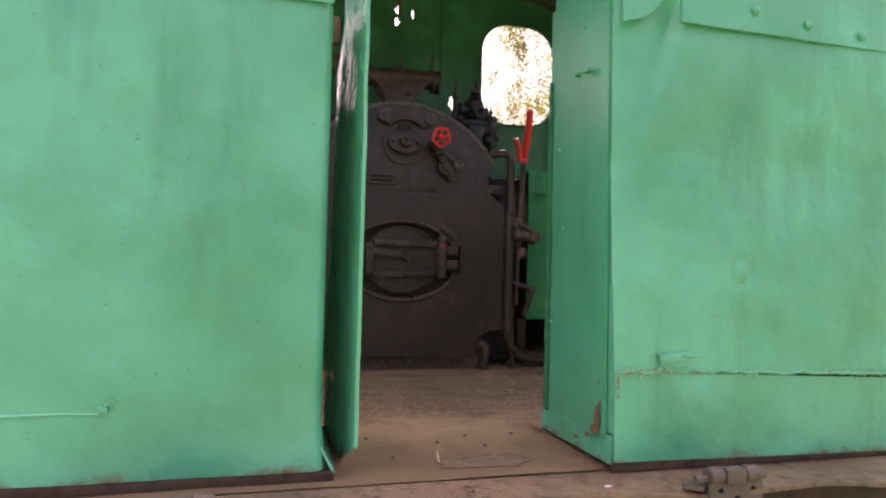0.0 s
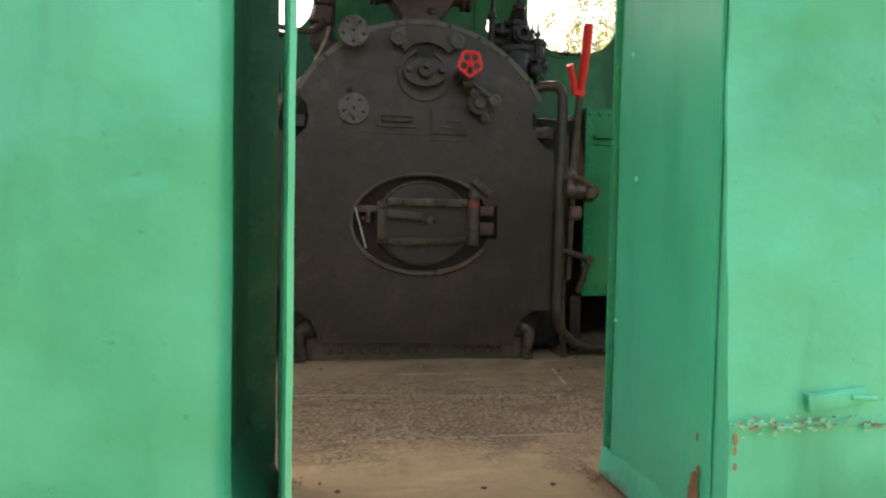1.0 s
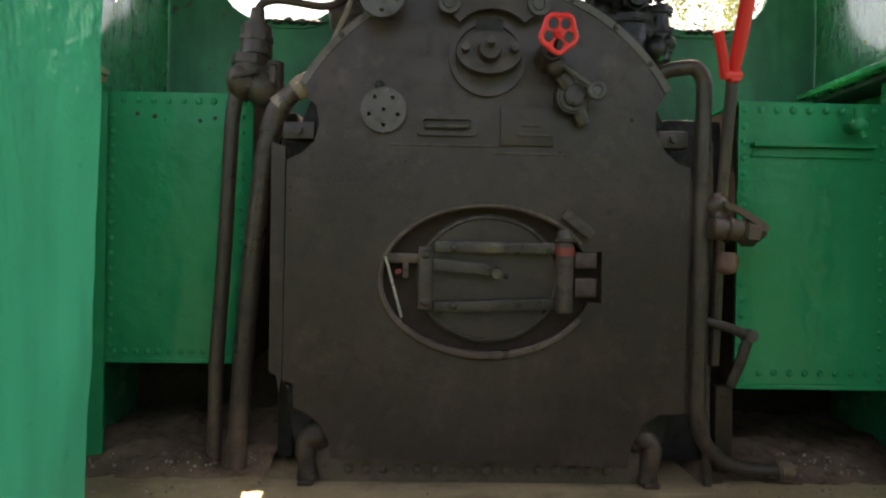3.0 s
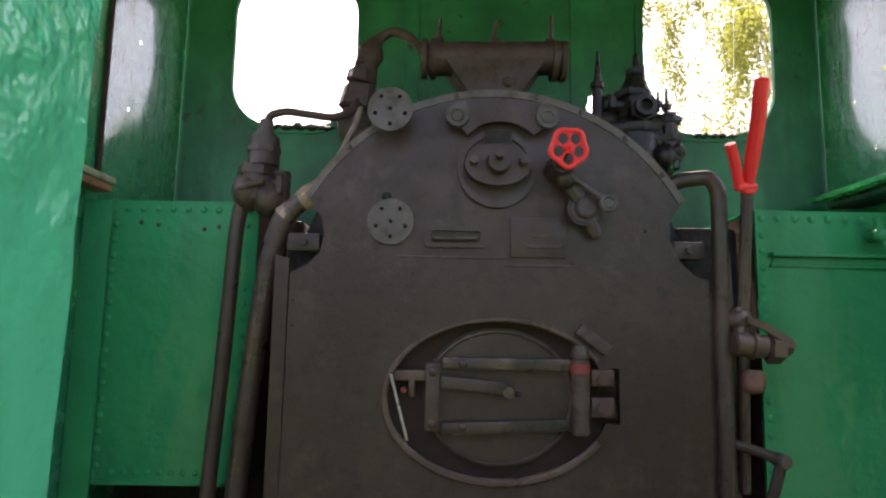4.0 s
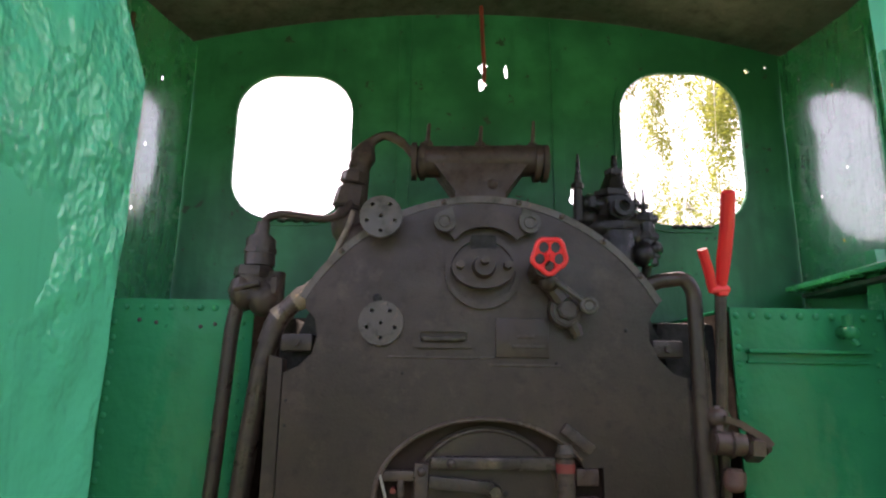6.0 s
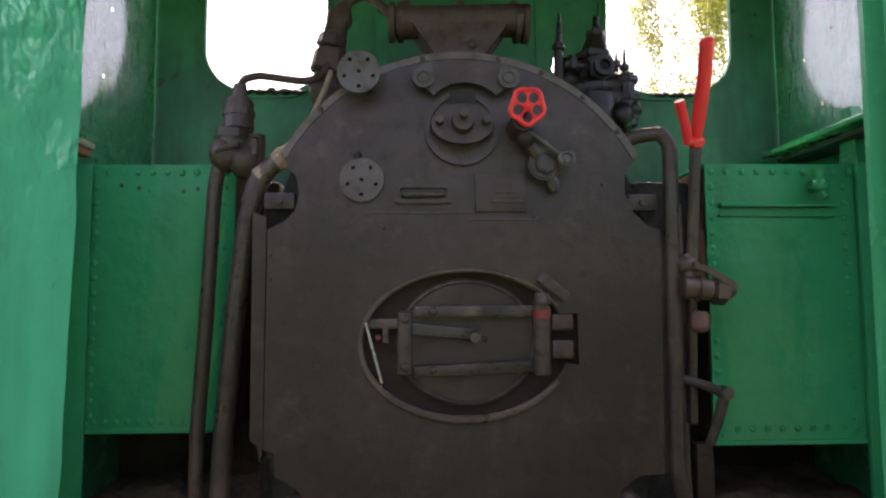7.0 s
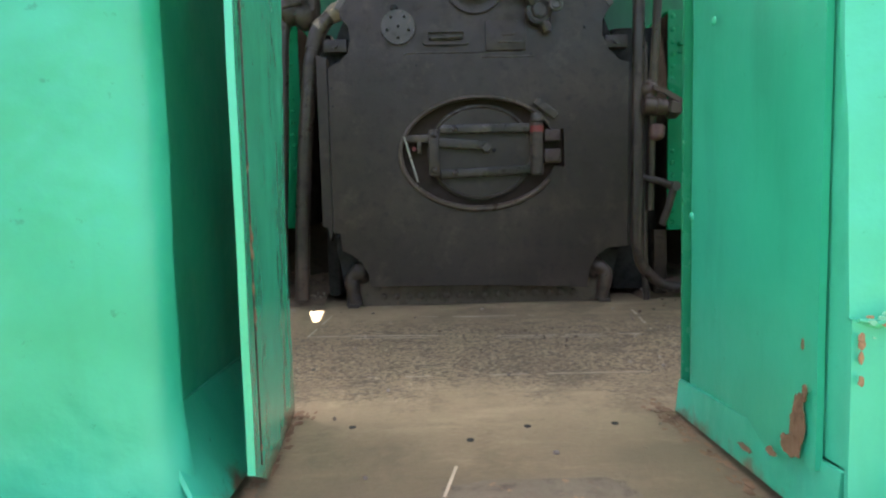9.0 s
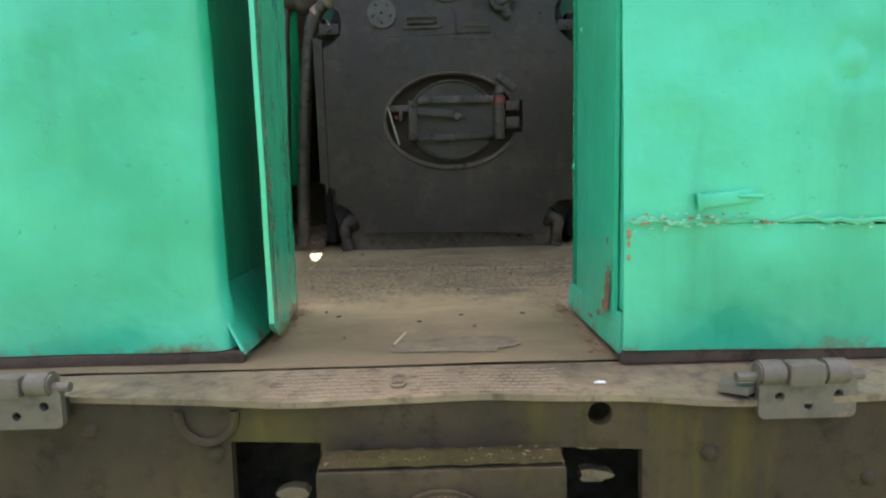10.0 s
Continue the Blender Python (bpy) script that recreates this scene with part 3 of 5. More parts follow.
# ---- the lockers either side of the doorway ----
def locker_left():
    t = thing("steel_locker", (-0.76, -1.3, 0.0), "weathered pale green steel rear locker beside the cab doorway", "locker", "lockers beside the doorway")
    def curl(x, z):
        u = max(0.0, (x + 0.475) / 0.032)
        return 0.032 * (1 - math.sqrt(max(0.0, 1 - min(u, 1.0) ** 2)))
    bm = bmesh.new()
    pane(bm, -1.24, -0.443, 0.024, 1.115, REAR_L, 0.006, 80, 40, 0.010, 3.0, curl)
    for v in bm.verts:
        if v.co.z < 0.14 and v.co.x > -0.62:
            v.co.x += 0.016 * (1 - v.co.z / 0.14) * (v.co.x + 0.62) / 0.177
    part("rear_panel", bm, GREEN_OUT, t, "", 75)
    part("base_strip", bm_of(box, -1.24, -0.412, REAR_L - 0.003, REAR_L + 0.02, 0.000, 0.022, 0.003), BASE, t, "grimy rust-brown base angle")
    bm = bmesh.new()
    pane(bm, -1.24, -0.445, 1.105, 1.165, REAR_L - 0.010, 0.005, 24, 8, 0.006, 3.0, lambda x, z: 0.022 * (z - 1.105) / 0.2)
    part("upper_plate", bm, GREEN_OUT, t)
    part("side_panel", bm_of(box, -0.482, -0.476, REAR_L + 0.010, INNER, 0.11, 1.118), GREEN_OUT, t)
    bm = bmesh.new()
    sheet(bm, [(REAR_L + 0.0, 0.016), (INNER, 0.012), (INNER, 0.125), (REAR_L + 0.025, 0.130)], [], 0.006, lambda a, b, d: (-0.414 - 0.062 * max(0, b - 0.016) / 0.11 + d, a, b))
    part("skirt", bm, GREEN_OUT, t)
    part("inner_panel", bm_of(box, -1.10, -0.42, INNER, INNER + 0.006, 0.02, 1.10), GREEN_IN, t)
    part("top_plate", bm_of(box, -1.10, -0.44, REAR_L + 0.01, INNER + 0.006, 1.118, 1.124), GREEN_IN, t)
    # post plate with a standing seam, set off from the side
    def post_x(y):
        k = (y + 1.445) / 0.385
        return -0.357 - 0.047 * min(max(k, 0), 1) ** 0.7
    bm = bmesh.new()
    def skin(off):
        def at(u, v):
            y = -1.445 + 0.385 * u
            lo = 0.068 - 0.063 * min(1, u * 3)
            hi = 1.5 if y < -1.19 else (1.15 + (1.5 - 1.15) * (-1.16 - y) / 0.03 if y < -1.16 else 1.15 - 0.08 * (y + 1.16) / 0.10)
            z = lo + (hi - lo) * v
            w = 0.003 * noise.noise(Vector((y * 9, z * 7, 1.0))) + (0.002 * noise.noise(Vector((y * 28, z * 22, 3.0))) if y > -1.25 else 0)
            return (post_x(y) + off + w + 0.016 * max(0.0, z - 0.35) * u, y, z)
        return at
    grid_sheet(bm, 40, 80, skin(0.0))
    grid_sheet(bm, 40, 80, skin(-0.009))
    bmesh.ops.bridge_loops(bm, edges=[e for e in bm.edges if e.is_boundary])
    part("post_plate", bm, GREEN_LEAF, t, "thick lumpy green paint on the door post")
    part("post_seam", bm_of(tube, [(-0.3640, -1.397, 0.06), (-0.3642, -1.396, 0.5), (-0.3640, -1.398, 1.48)], 0.0012, 6, 0, 0.6), IRON, t, "dark seam line")
    rnd = random.Random(4)
    bm = bmesh.new()
    for k in range(26):
        ball(bm, (-0.3635, -1.397 + rnd.gauss(0, 0.002), rnd.choice((0.42, 0.33, 0.245, rnd.uniform(0.06, 0.30))) + rnd.gauss(0, 0.012)), rnd.uniform(0.0015, 0.0045), (0.35, 0.9, 2.2), 1)
    part("rust_bleed", bm, RUSTY, t, "rust bleeding from the seam")["kind"] = "stuff"
    bm = bmesh.new()
    box(bm, -0.47, -0.405, -1.17, -1.14, 1.12, 1.20, 0.01)
    tube(bm, [(-0.425, -1.12, 1.06), (-0.43, -1.12, 1.11), (-0.44, -1.13, 1.17), (-0.47, -1.13, 1.25)], 0.014, 8, 0.02, 0.4)
    part("hasp", bm, RUSTY, t, "flaking rusty hasp")
    bm = bmesh.new()
    tube(bm, [(-1.11, REAR_L - 0.003, 0.169), (-0.97, REAR_L - 0.004, 0.171), (-0.90, REAR_L - 0.003, 0.167)], 0.005, 6, 0, 0.8)
    part("weld", bm, GREEN_OUT, t)
    bm = bmesh.new()
    box(bm, -0.905, -0.885, REAR_L - 0.016, REAR_L, 0.172, 0.185, 0.003)
    tube(bm, [(-0.895, REAR_L - 0.012, 0.18), (-0.88, REAR_L - 0.016, 0.198), (-0.872, REAR_L - 0.015, 0.194)], 0.003, 6, 0.01)
    part("hook", bm, GREEN_OUT, t)


def locker_right():
    t = thing("steel_locker", (0.75, -1.3, 0.0), "weathered pale green steel rear locker with a rust-flecked weld", "locker", "lockers beside the doorway")
    def dish(x, z):
        # the sheet bows in beside the doorway and bulges towards its top
        k = max(0.0, 1 - (x - 0.262) / 0.10)
        b = 0.03 * k * k * max(0.0, min(1.0, (z - 0.24) / 0.5))
        line = 0.334 + (z - 0.915) * 0.32
        bulge = -0.032 * max(0.0, min(1.0, (x - line) / 0.03)) * max(0.0, min(1.0, (z - 0.80) / 0.28))
        # a shallow kicked-in crease
        r = math.hypot(x - 0.625, z - 0.50)
        return b + bulge + 0.006 * math.exp(-((r - 0.032) / 0.012) ** 2)
    bm = bmesh.new()
    pane(bm, 0.262, 1.25, 0.235, 1.26, REAR, 0.006, 110, 70, 0.012, 3.0, dish)
    for v in bm.verts:
        v.co.z += (0.012 - 0.022 * (v.co.x - 0.262) / 0.985) * max(0.0, 1 - (v.co.z - 0.235) / 0.5)
    part("rear_panel", bm, GREEN_OUT, t)
    bm = bmesh.new()
    pane(bm, 0.262, 1.25, 0.026, 0.237, REAR - 0.002, 0.006, 60, 10, 0.006, 3.0)
    for v in bm.verts:
        k = (v.co.x - 0.262) / 0.985
        v.co.z += (0.012 - 0.022 * k) * (v.co.z - 0.026) / 0.211 - 0.014 * k
    part("lower_panel", bm, GREEN_OUT, t)
    bm = bmesh.new()
    rnd = random.Random(5)
    pts = [(0.265 + 0.985 * i / 50, REAR - 0.004 - rnd.uniform(0, 0.003), 0.249 - 0.022 * i / 50 + rnd.gauss(0, 0.0025)) for i in range(51)]
    tube(bm, pts, lambda u: 0.0032 + 0.002 * abs(math.sin(u * 60)), 6, 0, 0.7)
    part("weld", bm, painted("chipped_weld", (0.06, 0.42, 0.25), (0.04, 0.36, 0.2), 0.5, 0.004, 30.0, 0.66), t, "lumpy chipped weld bead")
    part("base_strip", bm_of(box, 0.262, 1.25, REAR + 0.004, REAR + 0.03, 0.000, 0.022, 0.003), BASE, t, "grimy rust-brown base angle")
    bm = bmesh.new()
    pane(bm, 0.410, 1.25, 1.128, 1.34, REAR - 0.046, 0.010, 30, 10, 0.005, 3.0, lambda x, z: 0.012 * (x - 0.41))
    sheet(bm, [(0.262, 1.122), (0.315, 1.135), (0.350, 1.160), (0.380, 1.195), (0.408, 1.215), (0.408, 1.34), (0.262, 1.34)], [], 0.006, lambda a, b, d: (a, REAR - 0.016 + d, b))
    up = part("upper_plate", bm, GREEN_OUT, t)
    for x, z in ((0.63, 1.185), (0.80, 1.168), (0.98, 1.16)):
        rivet(up, (x, REAR - 0.044, z), (0, -1, 0), 0.013, GREEN_BOLT, "bolt")
    part("side_panel", bm_of(box, 0.290, 0.296, REAR + 0.04, INNER, 0.06, 1.34), GREEN_OUT, t)
    bm = bmesh.new()
    def skin(off):
        def at(u, v):
            y = -1.487 + 0.387 * u
            z = 0.075 - 0.068 * min(1, u * 1.2) + (1.42 - 0.07) * v
            k = 0.003 * noise.noise(Vector((y * 8, z * 6, 9.0)))
            edge = 0.010 * max(0.0, 1 - u / 0.06)
            roll = 0.012 * max(0.0, (u - 0.93) / 0.07) ** 2
            return (0.257 + 0.017 * u + off + k + edge * 0 + roll, y, z)
        return at
    grid_sheet(bm, 40, 60, skin(0.0))
    grid_sheet(bm, 40, 60, skin(0.008))
    bmesh.ops.bridge_loops(bm, edges=[e for e in bm.edges if e.is_boundary])
    part("post_plate", bm, GREEN_POST, t, "glossy green door post plate")
    bm = bmesh.new()
    sheet(bm, [(REAR + 0.01, 0.018), (-1.10, 0.006), (-1.10, 0.060), (REAR + 0.01, 0.088)], [], 0.006, lambda a, b, d: (0.257 + d + 0.006 * (b > 0.05), a, b))
    part("skirt", bm, GREEN_OUT, t)
    rust = sooty("flaked_rust", (0.13, 0.062, 0.032), (0.24, 0.14, 0.075), 0.8, 0, (0.4, 0.6), 0.004)
    for k, (y, z, ry, rz) in enumerate(((-1.460, 0.118, 0.013, 0.032), (-1.447, 0.088, 0.020, 0.012), (-1.474, 0.156, 0.004, 0.010), (-1.41, 0.064, 0.012, 0.005), (-1.35, 0.044, 0.018, 0.004), (-1.470, 0.21, 0.002, 0.007))):
        bm = bm_of(sheet, blotch(y, z, ry, rz, 12 + 3 * k, 44), [], 0.0012, lambda a, b, d: (0.2530 - 0.0004 * k - d, a, b))
        part("rust_patch", bm, rust, t, "flaked patch of bare rust")
    rnd = random.Random(8)
    bmr, bmc = bmesh.new(), bmesh.new()
    for k in range(150):
        x = 0.272 + (0.24 * rnd.random() if k < 60 else 0.96 * rnd.random())
        z = 0.2495 - 0.022 * (x - 0.265) / 0.985 + rnd.gauss(0.001, 0.0065)
        r = rnd.uniform(0.0010, 0.0034) * (1.0 if x < 0.5 else 0.7)
        sheet(bmr if (k % 4 == 0 and x < 0.5) else bmc, blotch(x, z, r * 1.5, r * 0.7, k, 12), [], 0.0015, lambda a, b, d: (a, REAR - 0.0120 - 0.0003 * (k % 9) + d, b))
    for k in range(4):
        sheet(bmr, blotch(0.268, rnd.choice((0.12, 0.21, 0.20)) + rnd.gauss(0, 0.010), 0.0028, 0.006, k + 90, 9), [], 0.0015, lambda a, b, d: (a, REAR - 0.0075 - 0.0004 * k + d, b))
    part("rust_bloom", bmr, RUSTY, t, "rust showing through the weld")["kind"] = "stuff"
    part("flaked_paint", bmc, sooty("pale_old_paint", (0.24, 0.47, 0.33), (0.10, 0.42, 0.27), 0.7, mottle=0.4), t, "pale flaking paint along the weld")["kind"] = "stuff"
    bm = bm_of(sheet, [(-1.524, 0.09), (-1.524, 0.24), (-1.494, 0.74), (-1.494, 1.30), (-1.45, 1.30), (-1.45, 0.09)], [], 0.004, lambda a, b, d: (0.268 + d, a, b))
    part("inner_edge", bm, GREEN_OUT, t)
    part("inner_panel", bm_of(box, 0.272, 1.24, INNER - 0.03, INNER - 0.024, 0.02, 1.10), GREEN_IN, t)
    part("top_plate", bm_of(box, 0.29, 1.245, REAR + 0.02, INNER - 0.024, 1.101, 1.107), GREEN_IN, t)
    bm = bmesh.new()
    b2 = bmesh.new()
    box(b2, -0.048, 0.048, -0.018, 0.0, -0.011, 0.011, 0.003)
    box(b2, -0.048, -0.040, -0.019, 0.0, -0.014, 0.014, 0.002)
    cyl(b2, (0.02, -0.019, 0.002), (0.056, -0.024, -0.004), 0.0035, None, 8)
    move(b2, Matrix.Translation((0.425, REAR + 0.002, 0.284)) @ Matrix.Rotation(radians(-6), 4, "Y"))
    merge(bm, b2)
    part("clip", bm, GREEN_OUT, t, "painted-over steel clip")
    bm = bmesh.new()
    box(bm, 0.236, 0.254, -1.415, -1.385, 1.035, 1.045, 0.002)
    tube(bm, [(0.243, -1.39, 1.04), (0.232, -1.38, 1.04), (0.232, -1.345, 1.043), (0.25, -1.34, 1.043)], 0.004, 8, 0.008)
    part("catch", bm, GREEN_POST, t)
    for y, z in ((-1.20, 0.86), (-1.16, 0.34), (-1.35, 1.18), (-1.23, 0.62)):
        rivet(t, (0.258, y, z), (-1, 0, 0), 0.007, GREEN_BOLT)


locker_left()
locker_right()
for i, (x, y) in enumerate(((WALL_L + 0.02, -1.09), (WALL_R - 0.02, -1.09))):
    structure("trim_post_%d" % (i + 1), bm_of(box, x - 0.018, x + 0.018, y, y + 0.035, 1.10, roof_z(x) + 0.01, 0.003), GREEN_IN, "green steel corner post of the cab", "trim")

# ---- boiler and its backhead ----
bh = thing("boiler_backhead", (0, 0.3, 0), "sooty black steam boiler backhead with an oval fire door", "boiler")
R_ARCH, Z_ARCH = 0.535, 0.762
arch = [(R_ARCH * math.cos(radians(a)), Z_ARCH + R_ARCH * math.sin(radians(a))) for a in range(29, 152, 3)]
outline = arch + [(-0.452, 0.990), (-0.428, 0.965), (-0.420, 0.92), (-0.432, 0.875), (-0.462, 0.845), (-0.50, 0.828), (-0.502, 0.27), (-0.476, 0.265), (-0.474, 0.205), (-0.44, 0.19), (-0.405, 0.16), (-0.385, 0.12), (-0.378, 0.078), (-0.2, 0.076), (0.0, 0.074), (0.2, 0.067), (0.375, 0.057), (0.385, 0.12), (0.41, 0.165), (0.45, 0.195), (0.517, 0.198), (0.524, 0.825), (0.49, 0.835), (0.455, 0.87), (0.432, 0.92), (0.432, 0.965), (0.445, 0.99)]
fire = [p for p in ellipse(0.010, 0.531, 0.266, 0.184, 72, radians(24), radians(344), False)] + [(0.300, 0.477), (0.300, 0.608)]
part("backhead_plate", bm_of(sheet, outline, [fire], 0.012), BLACK, bh)
# flange round the arch, standing off towards the fireman
bm = bmesh.new()
def flange(off_r, off_y):
    return [Vector(((R_ARCH + off_r) * math.cos(radians(a)), off_y, Z_ARCH + (R_ARCH + off_r) * math.sin(radians(a)))) for a in range(29, 152, 2)]
loops = [flange(-0.016, -0.003), flange(0.003, -0.003), flange(0.004, 0.05), flange(-0.016, 0.012)]
rows = [[bm.verts.new(p) for p in l] for l in loops]
for r0, r1 in zip(rows, rows[1:] + rows[:1]):
    for i in range(len(r0) - 1):
        bm.faces.new((r0[i], r0[i + 1], r1[i + 1], r1[i]))
rim = part("arch_flange", bm, sooty("worn_dusty_edge", (0.075, 0.062, 0.052), (0.13, 0.10, 0.08), 0.55), bh, "dust-worn rim of the backhead cladding")
for a in (38, 52, 66, 79, 101, 118, 134):
    rivet(rim, ((R_ARCH - 0.006) * math.cos(radians(a)), -0.003, Z_ARCH + (R_ARCH - 0.006) * math.sin(radians(a))), (0, -1, 0), 0.008, IRON, "bolt")
# the boiler behind the cladding
body = [(0.506 * math.cos(radians(a)), 0.765 + 0.508 * math.sin(radians(a))) for a in range(0, 181, 5)] + [(-0.500, 0.20), (-0.470, 0.03), (0.470, 0.03), (0.506, 0.20)]
part("firebox_shell", bm_of(sheet, body, [], 0.48, lambda a, b, d: (a, 0.06 + d, b)), SOOT_GAPS, bh)
part("fire_hole_frame", bm_of(sheet, rounded(0.02, 0.530, 0.305, 0.215, 0.12, 8), [], 0.006, lambda a, b, d: (a, 0.046 + d, b)), sooty("scorched_iron", (0.046, 0.029, 0.023), (0.070, 0.043, 0.033), 0.7, shine=0.2, mottle=0.5), bh)
# blocks coloured near-black for the dark gaps; the right one also stops sun
for x0, x1 in ((-0.556, -0.507), (0.509, 0.680)):
    part("side_lagging", bm_of(box, x0, x1, 0.16, 0.52, 0.02, 0.985, 0.02), SOOT_GAPS, bh, "near-black boiler lagging filling the dark gap")
# side flange strips of the cladding
part("side_strip", bm_of(sheet, [(-0.540, 0.872), (-0.505, 0.862), (-0.505, 0.275), (-0.512, 0.24), (-0.522, 0.285), (-0.538, 0.292)], [], 0.05, lambda a, b, d: (a, 0.006 + d, b)), BLACK, bh)
part("side_strip", bm_of(sheet, [(0.526, 0.80), (0.540, 0.79), (0.536, 0.20), (0.520, 0.20)], [], 0.05, lambda a, b, d: (a, 0.006 + d, b)), BLACK, bh)
for x0, x1, z in ((0.445, 0.525, 0.900), (-0.515, -0.435, 0.905)):
    bm = bmesh.new()
    box(bm, x0, x1, 0.016, 0.058, z - 0.022, z + 0.022, 0.006)
    cyl(bm, ((x0 + x1) / 2, 0.016, z), ((x0 + x1) / 2, 0.006, z), 0.011, None, 6)
    part("bracket", bm, BLACK, bh)
# rim of the oval, heavier below
bm = bmesh.new()
ring = [(0.010 + 0.272 * math.cos(a), 0.531 + 0.190 * math.sin(a), a) for a in (radians(30 + 300 * i / 60) for i in range(61))]
tube(bm, [Vector((x, -0.003, z)) for x, z, a in ring], lambda u: 0.006 + 0.005 * math.exp(-((u - 0.80) / 0.3) ** 2), 8, 0)
# worn rim iron, pale so that its colour carries the highlight
part("oval_rim", bm, sooty("worn_highlight_rim", (0.075, 0.050, 0.038), (0.16, 0.11, 0.085), 0.45), bh)
# foundation ring below the plate, a row of stay heads
# ring colour lightened to make up for the shadow it stands in
RING = sooty("lightened_ring_iron", (0.10, 0.072, 0.050), (0.18, 0.128, 0.085), 0.75)
ringp = part("foundation_ring", bm_of(box, -0.46, 0.46, 0.048, 0.11, 0.0, 0.095, 0.006), RING, bh)
for i in range(16):
    rivet(ringp, (-0.34 + 0.045 * i, 0.047, 0.035), (0, -1, 0), 0.013, RING)
for side in (-1, 1):
    bm = bmesh.new()
    x = side * 0.425
    cyl(bm, (x, 0.03, 0.128), (x, 0.004, 0.128), 0.060, 0.056, 22, 0.006)
    tube(bm, [(x - side * 0.012, 0.02, 0.130), (x - side * 0.004, -0.016, 0.128), (x + side * 0.026, -0.018, 0.110), (x + side * 0.022, -0.016, 0.06), (x + side * 0.010, -0.016, 0.006)], lambda u: 0.035 - 0.012 * u, 16, 0.03, 0.3)
    ball(bm, (x - side * 0.014, -0.010, 0.118), 0.028, (1.0, 0.6, 1.3))
    sheet(bm, [(x - 0.05, 0.0), (x + 0.05, 0.0), (x + 0.045, 0.05), (x + 0.02, 0.085), (x - 0.02, 0.085), (x - 0.045, 0.05)], [], 0.05, lambda a, b, d: (a, 0.0 + d, b))
    box(bm, x - 0.02 + side * 0.02, x + 0.02 + side * 0.02, -0.045, -0.005, 0.0, 0.014, 0.004)
    move(bm, Matrix.Translation((0, 0.058, 0)))
    part("washout_foot", bm, IRON, bh, "rusty corner washout plug and foot")
for x, z, r in ((-0.487, 0.255, 0.006), (0.372, 0.945, 0.005), (-0.49, 0.76, 0.004), (-0.488, 0.70, 0.004), (-0.27, 1.02, 0.012), (0.19, 0.86, 0.004), (-0.20, 0.83, 0.004)):
    rivet(bh, (x, -0.001, z), (0, -1, 0), r, SOOT_GAPS, "screw", 0.4)

# fire door
door = part("fire_door", bm_of(sheet, ellipse(0.014, 0.535, 0.186, 0.166, 48), [], 0.02, lambda a, b, d: (a, 0.028 + d, b)), BLACK, bh, "oval hinged fire door with iron straps")
bm = bmesh.new()
pts = ellipse(0.014, 0.535, 0.178, 0.158, 60)
tube(bm, [Vector((x, 0.027, z)) for x, z in pts + pts[:1]], 0.006, 8, 0)
part("door_lip", bm, IRON, door)
for z0, z1, x0, x1, tilt in ((0.600, 0.629, -0.125, 0.187, 0.0), (0.451, 0.480, -0.125, 0.185, 1.0)):
    b2 = bmesh.new()
    box(b2, x0, x1, 0.004, 0.028, z0, z1, 0.004)
    if tilt:
        move(b2, Matrix.Translation((0, 0, 0.466)) @ Matrix.Rotation(radians(-2.2 * tilt), 4, "Y") @ Matrix.Translation((0, 0, -0.466)))
    bm = bmesh.new()
    merge(bm, b2)
    st = part("strap", bm, sooty("rubbed_iron", (0.044, 0.034, 0.029), (0.17, 0.128, 0.105), 0.36, 0.35, (0.50, 0.70)), door)
    for x in (x0 + 0.05,):
        rivet(st, (x, 0.004, (z0 + z1) / 2), (0, -1, 0), 0.011, IRON, "bolt")
bm = bm_of(box, -0.165, -0.130, -0.006, 0.028, 0.456, 0.614, 0.005)
st = part("keeper", bm, IRON, door)
for z in (0.595, 0.475):
    rivet(st, (-0.147, -0.006, z), (0, -1, 0), 0.012, IRON, "bolt")
bm = bmesh.new()
b2 = bmesh.new()
box(b2, -0.13, 0.03, 0.006, 0.022, -0.016, 0.014, 0.003)
move(b2, Matrix.Translation((0, -0.004, 0.560)) @ Matrix.Rotation(radians(5), 4, "Y"))
merge(bm, b2)
cyl(bm, (0.034, 0.030, 0.548), (0.034, -0.008, 0.548), 0.018, 0.014, 16)
part("latch_lever", bm, sooty("latch_iron", (0.052, 0.041, 0.035), (0.17, 0.13, 0.105), 0.36, 0.3), door)
rivet(door, (0.061, 0.027, 0.541), (0, -1, 0), 0.007, SOOT_GAPS, "peephole", 0.3)
bm = bmesh.new()
box(bm, -0.252, -0.165, 0.0, 0.02, 0.572, 0.597, 0.004)
box(bm, -0.205, -0.190, 0.0, 0.03, 0.535, 0.575, 0.003)
part("catch", bm, IRON, bh)
part("latch_bolt", bm_of(cyl, (-0.216, -0.002, 0.55), (-0.216, 0.03, 0.55), 0.007), DARKRED, bh, "dull red bolt head")
part("poker_rod", bm_of(cyl, (-0.247, -0.014, 0.588), (-0.205, -0.012, 0.436), 0.0035, None, 8), sooty("pale_steel_rod", (0.45, 0.42, 0.38), (0.3, 0.26, 0.22), 0.4, 0.4), bh, "thin bright steel rod")
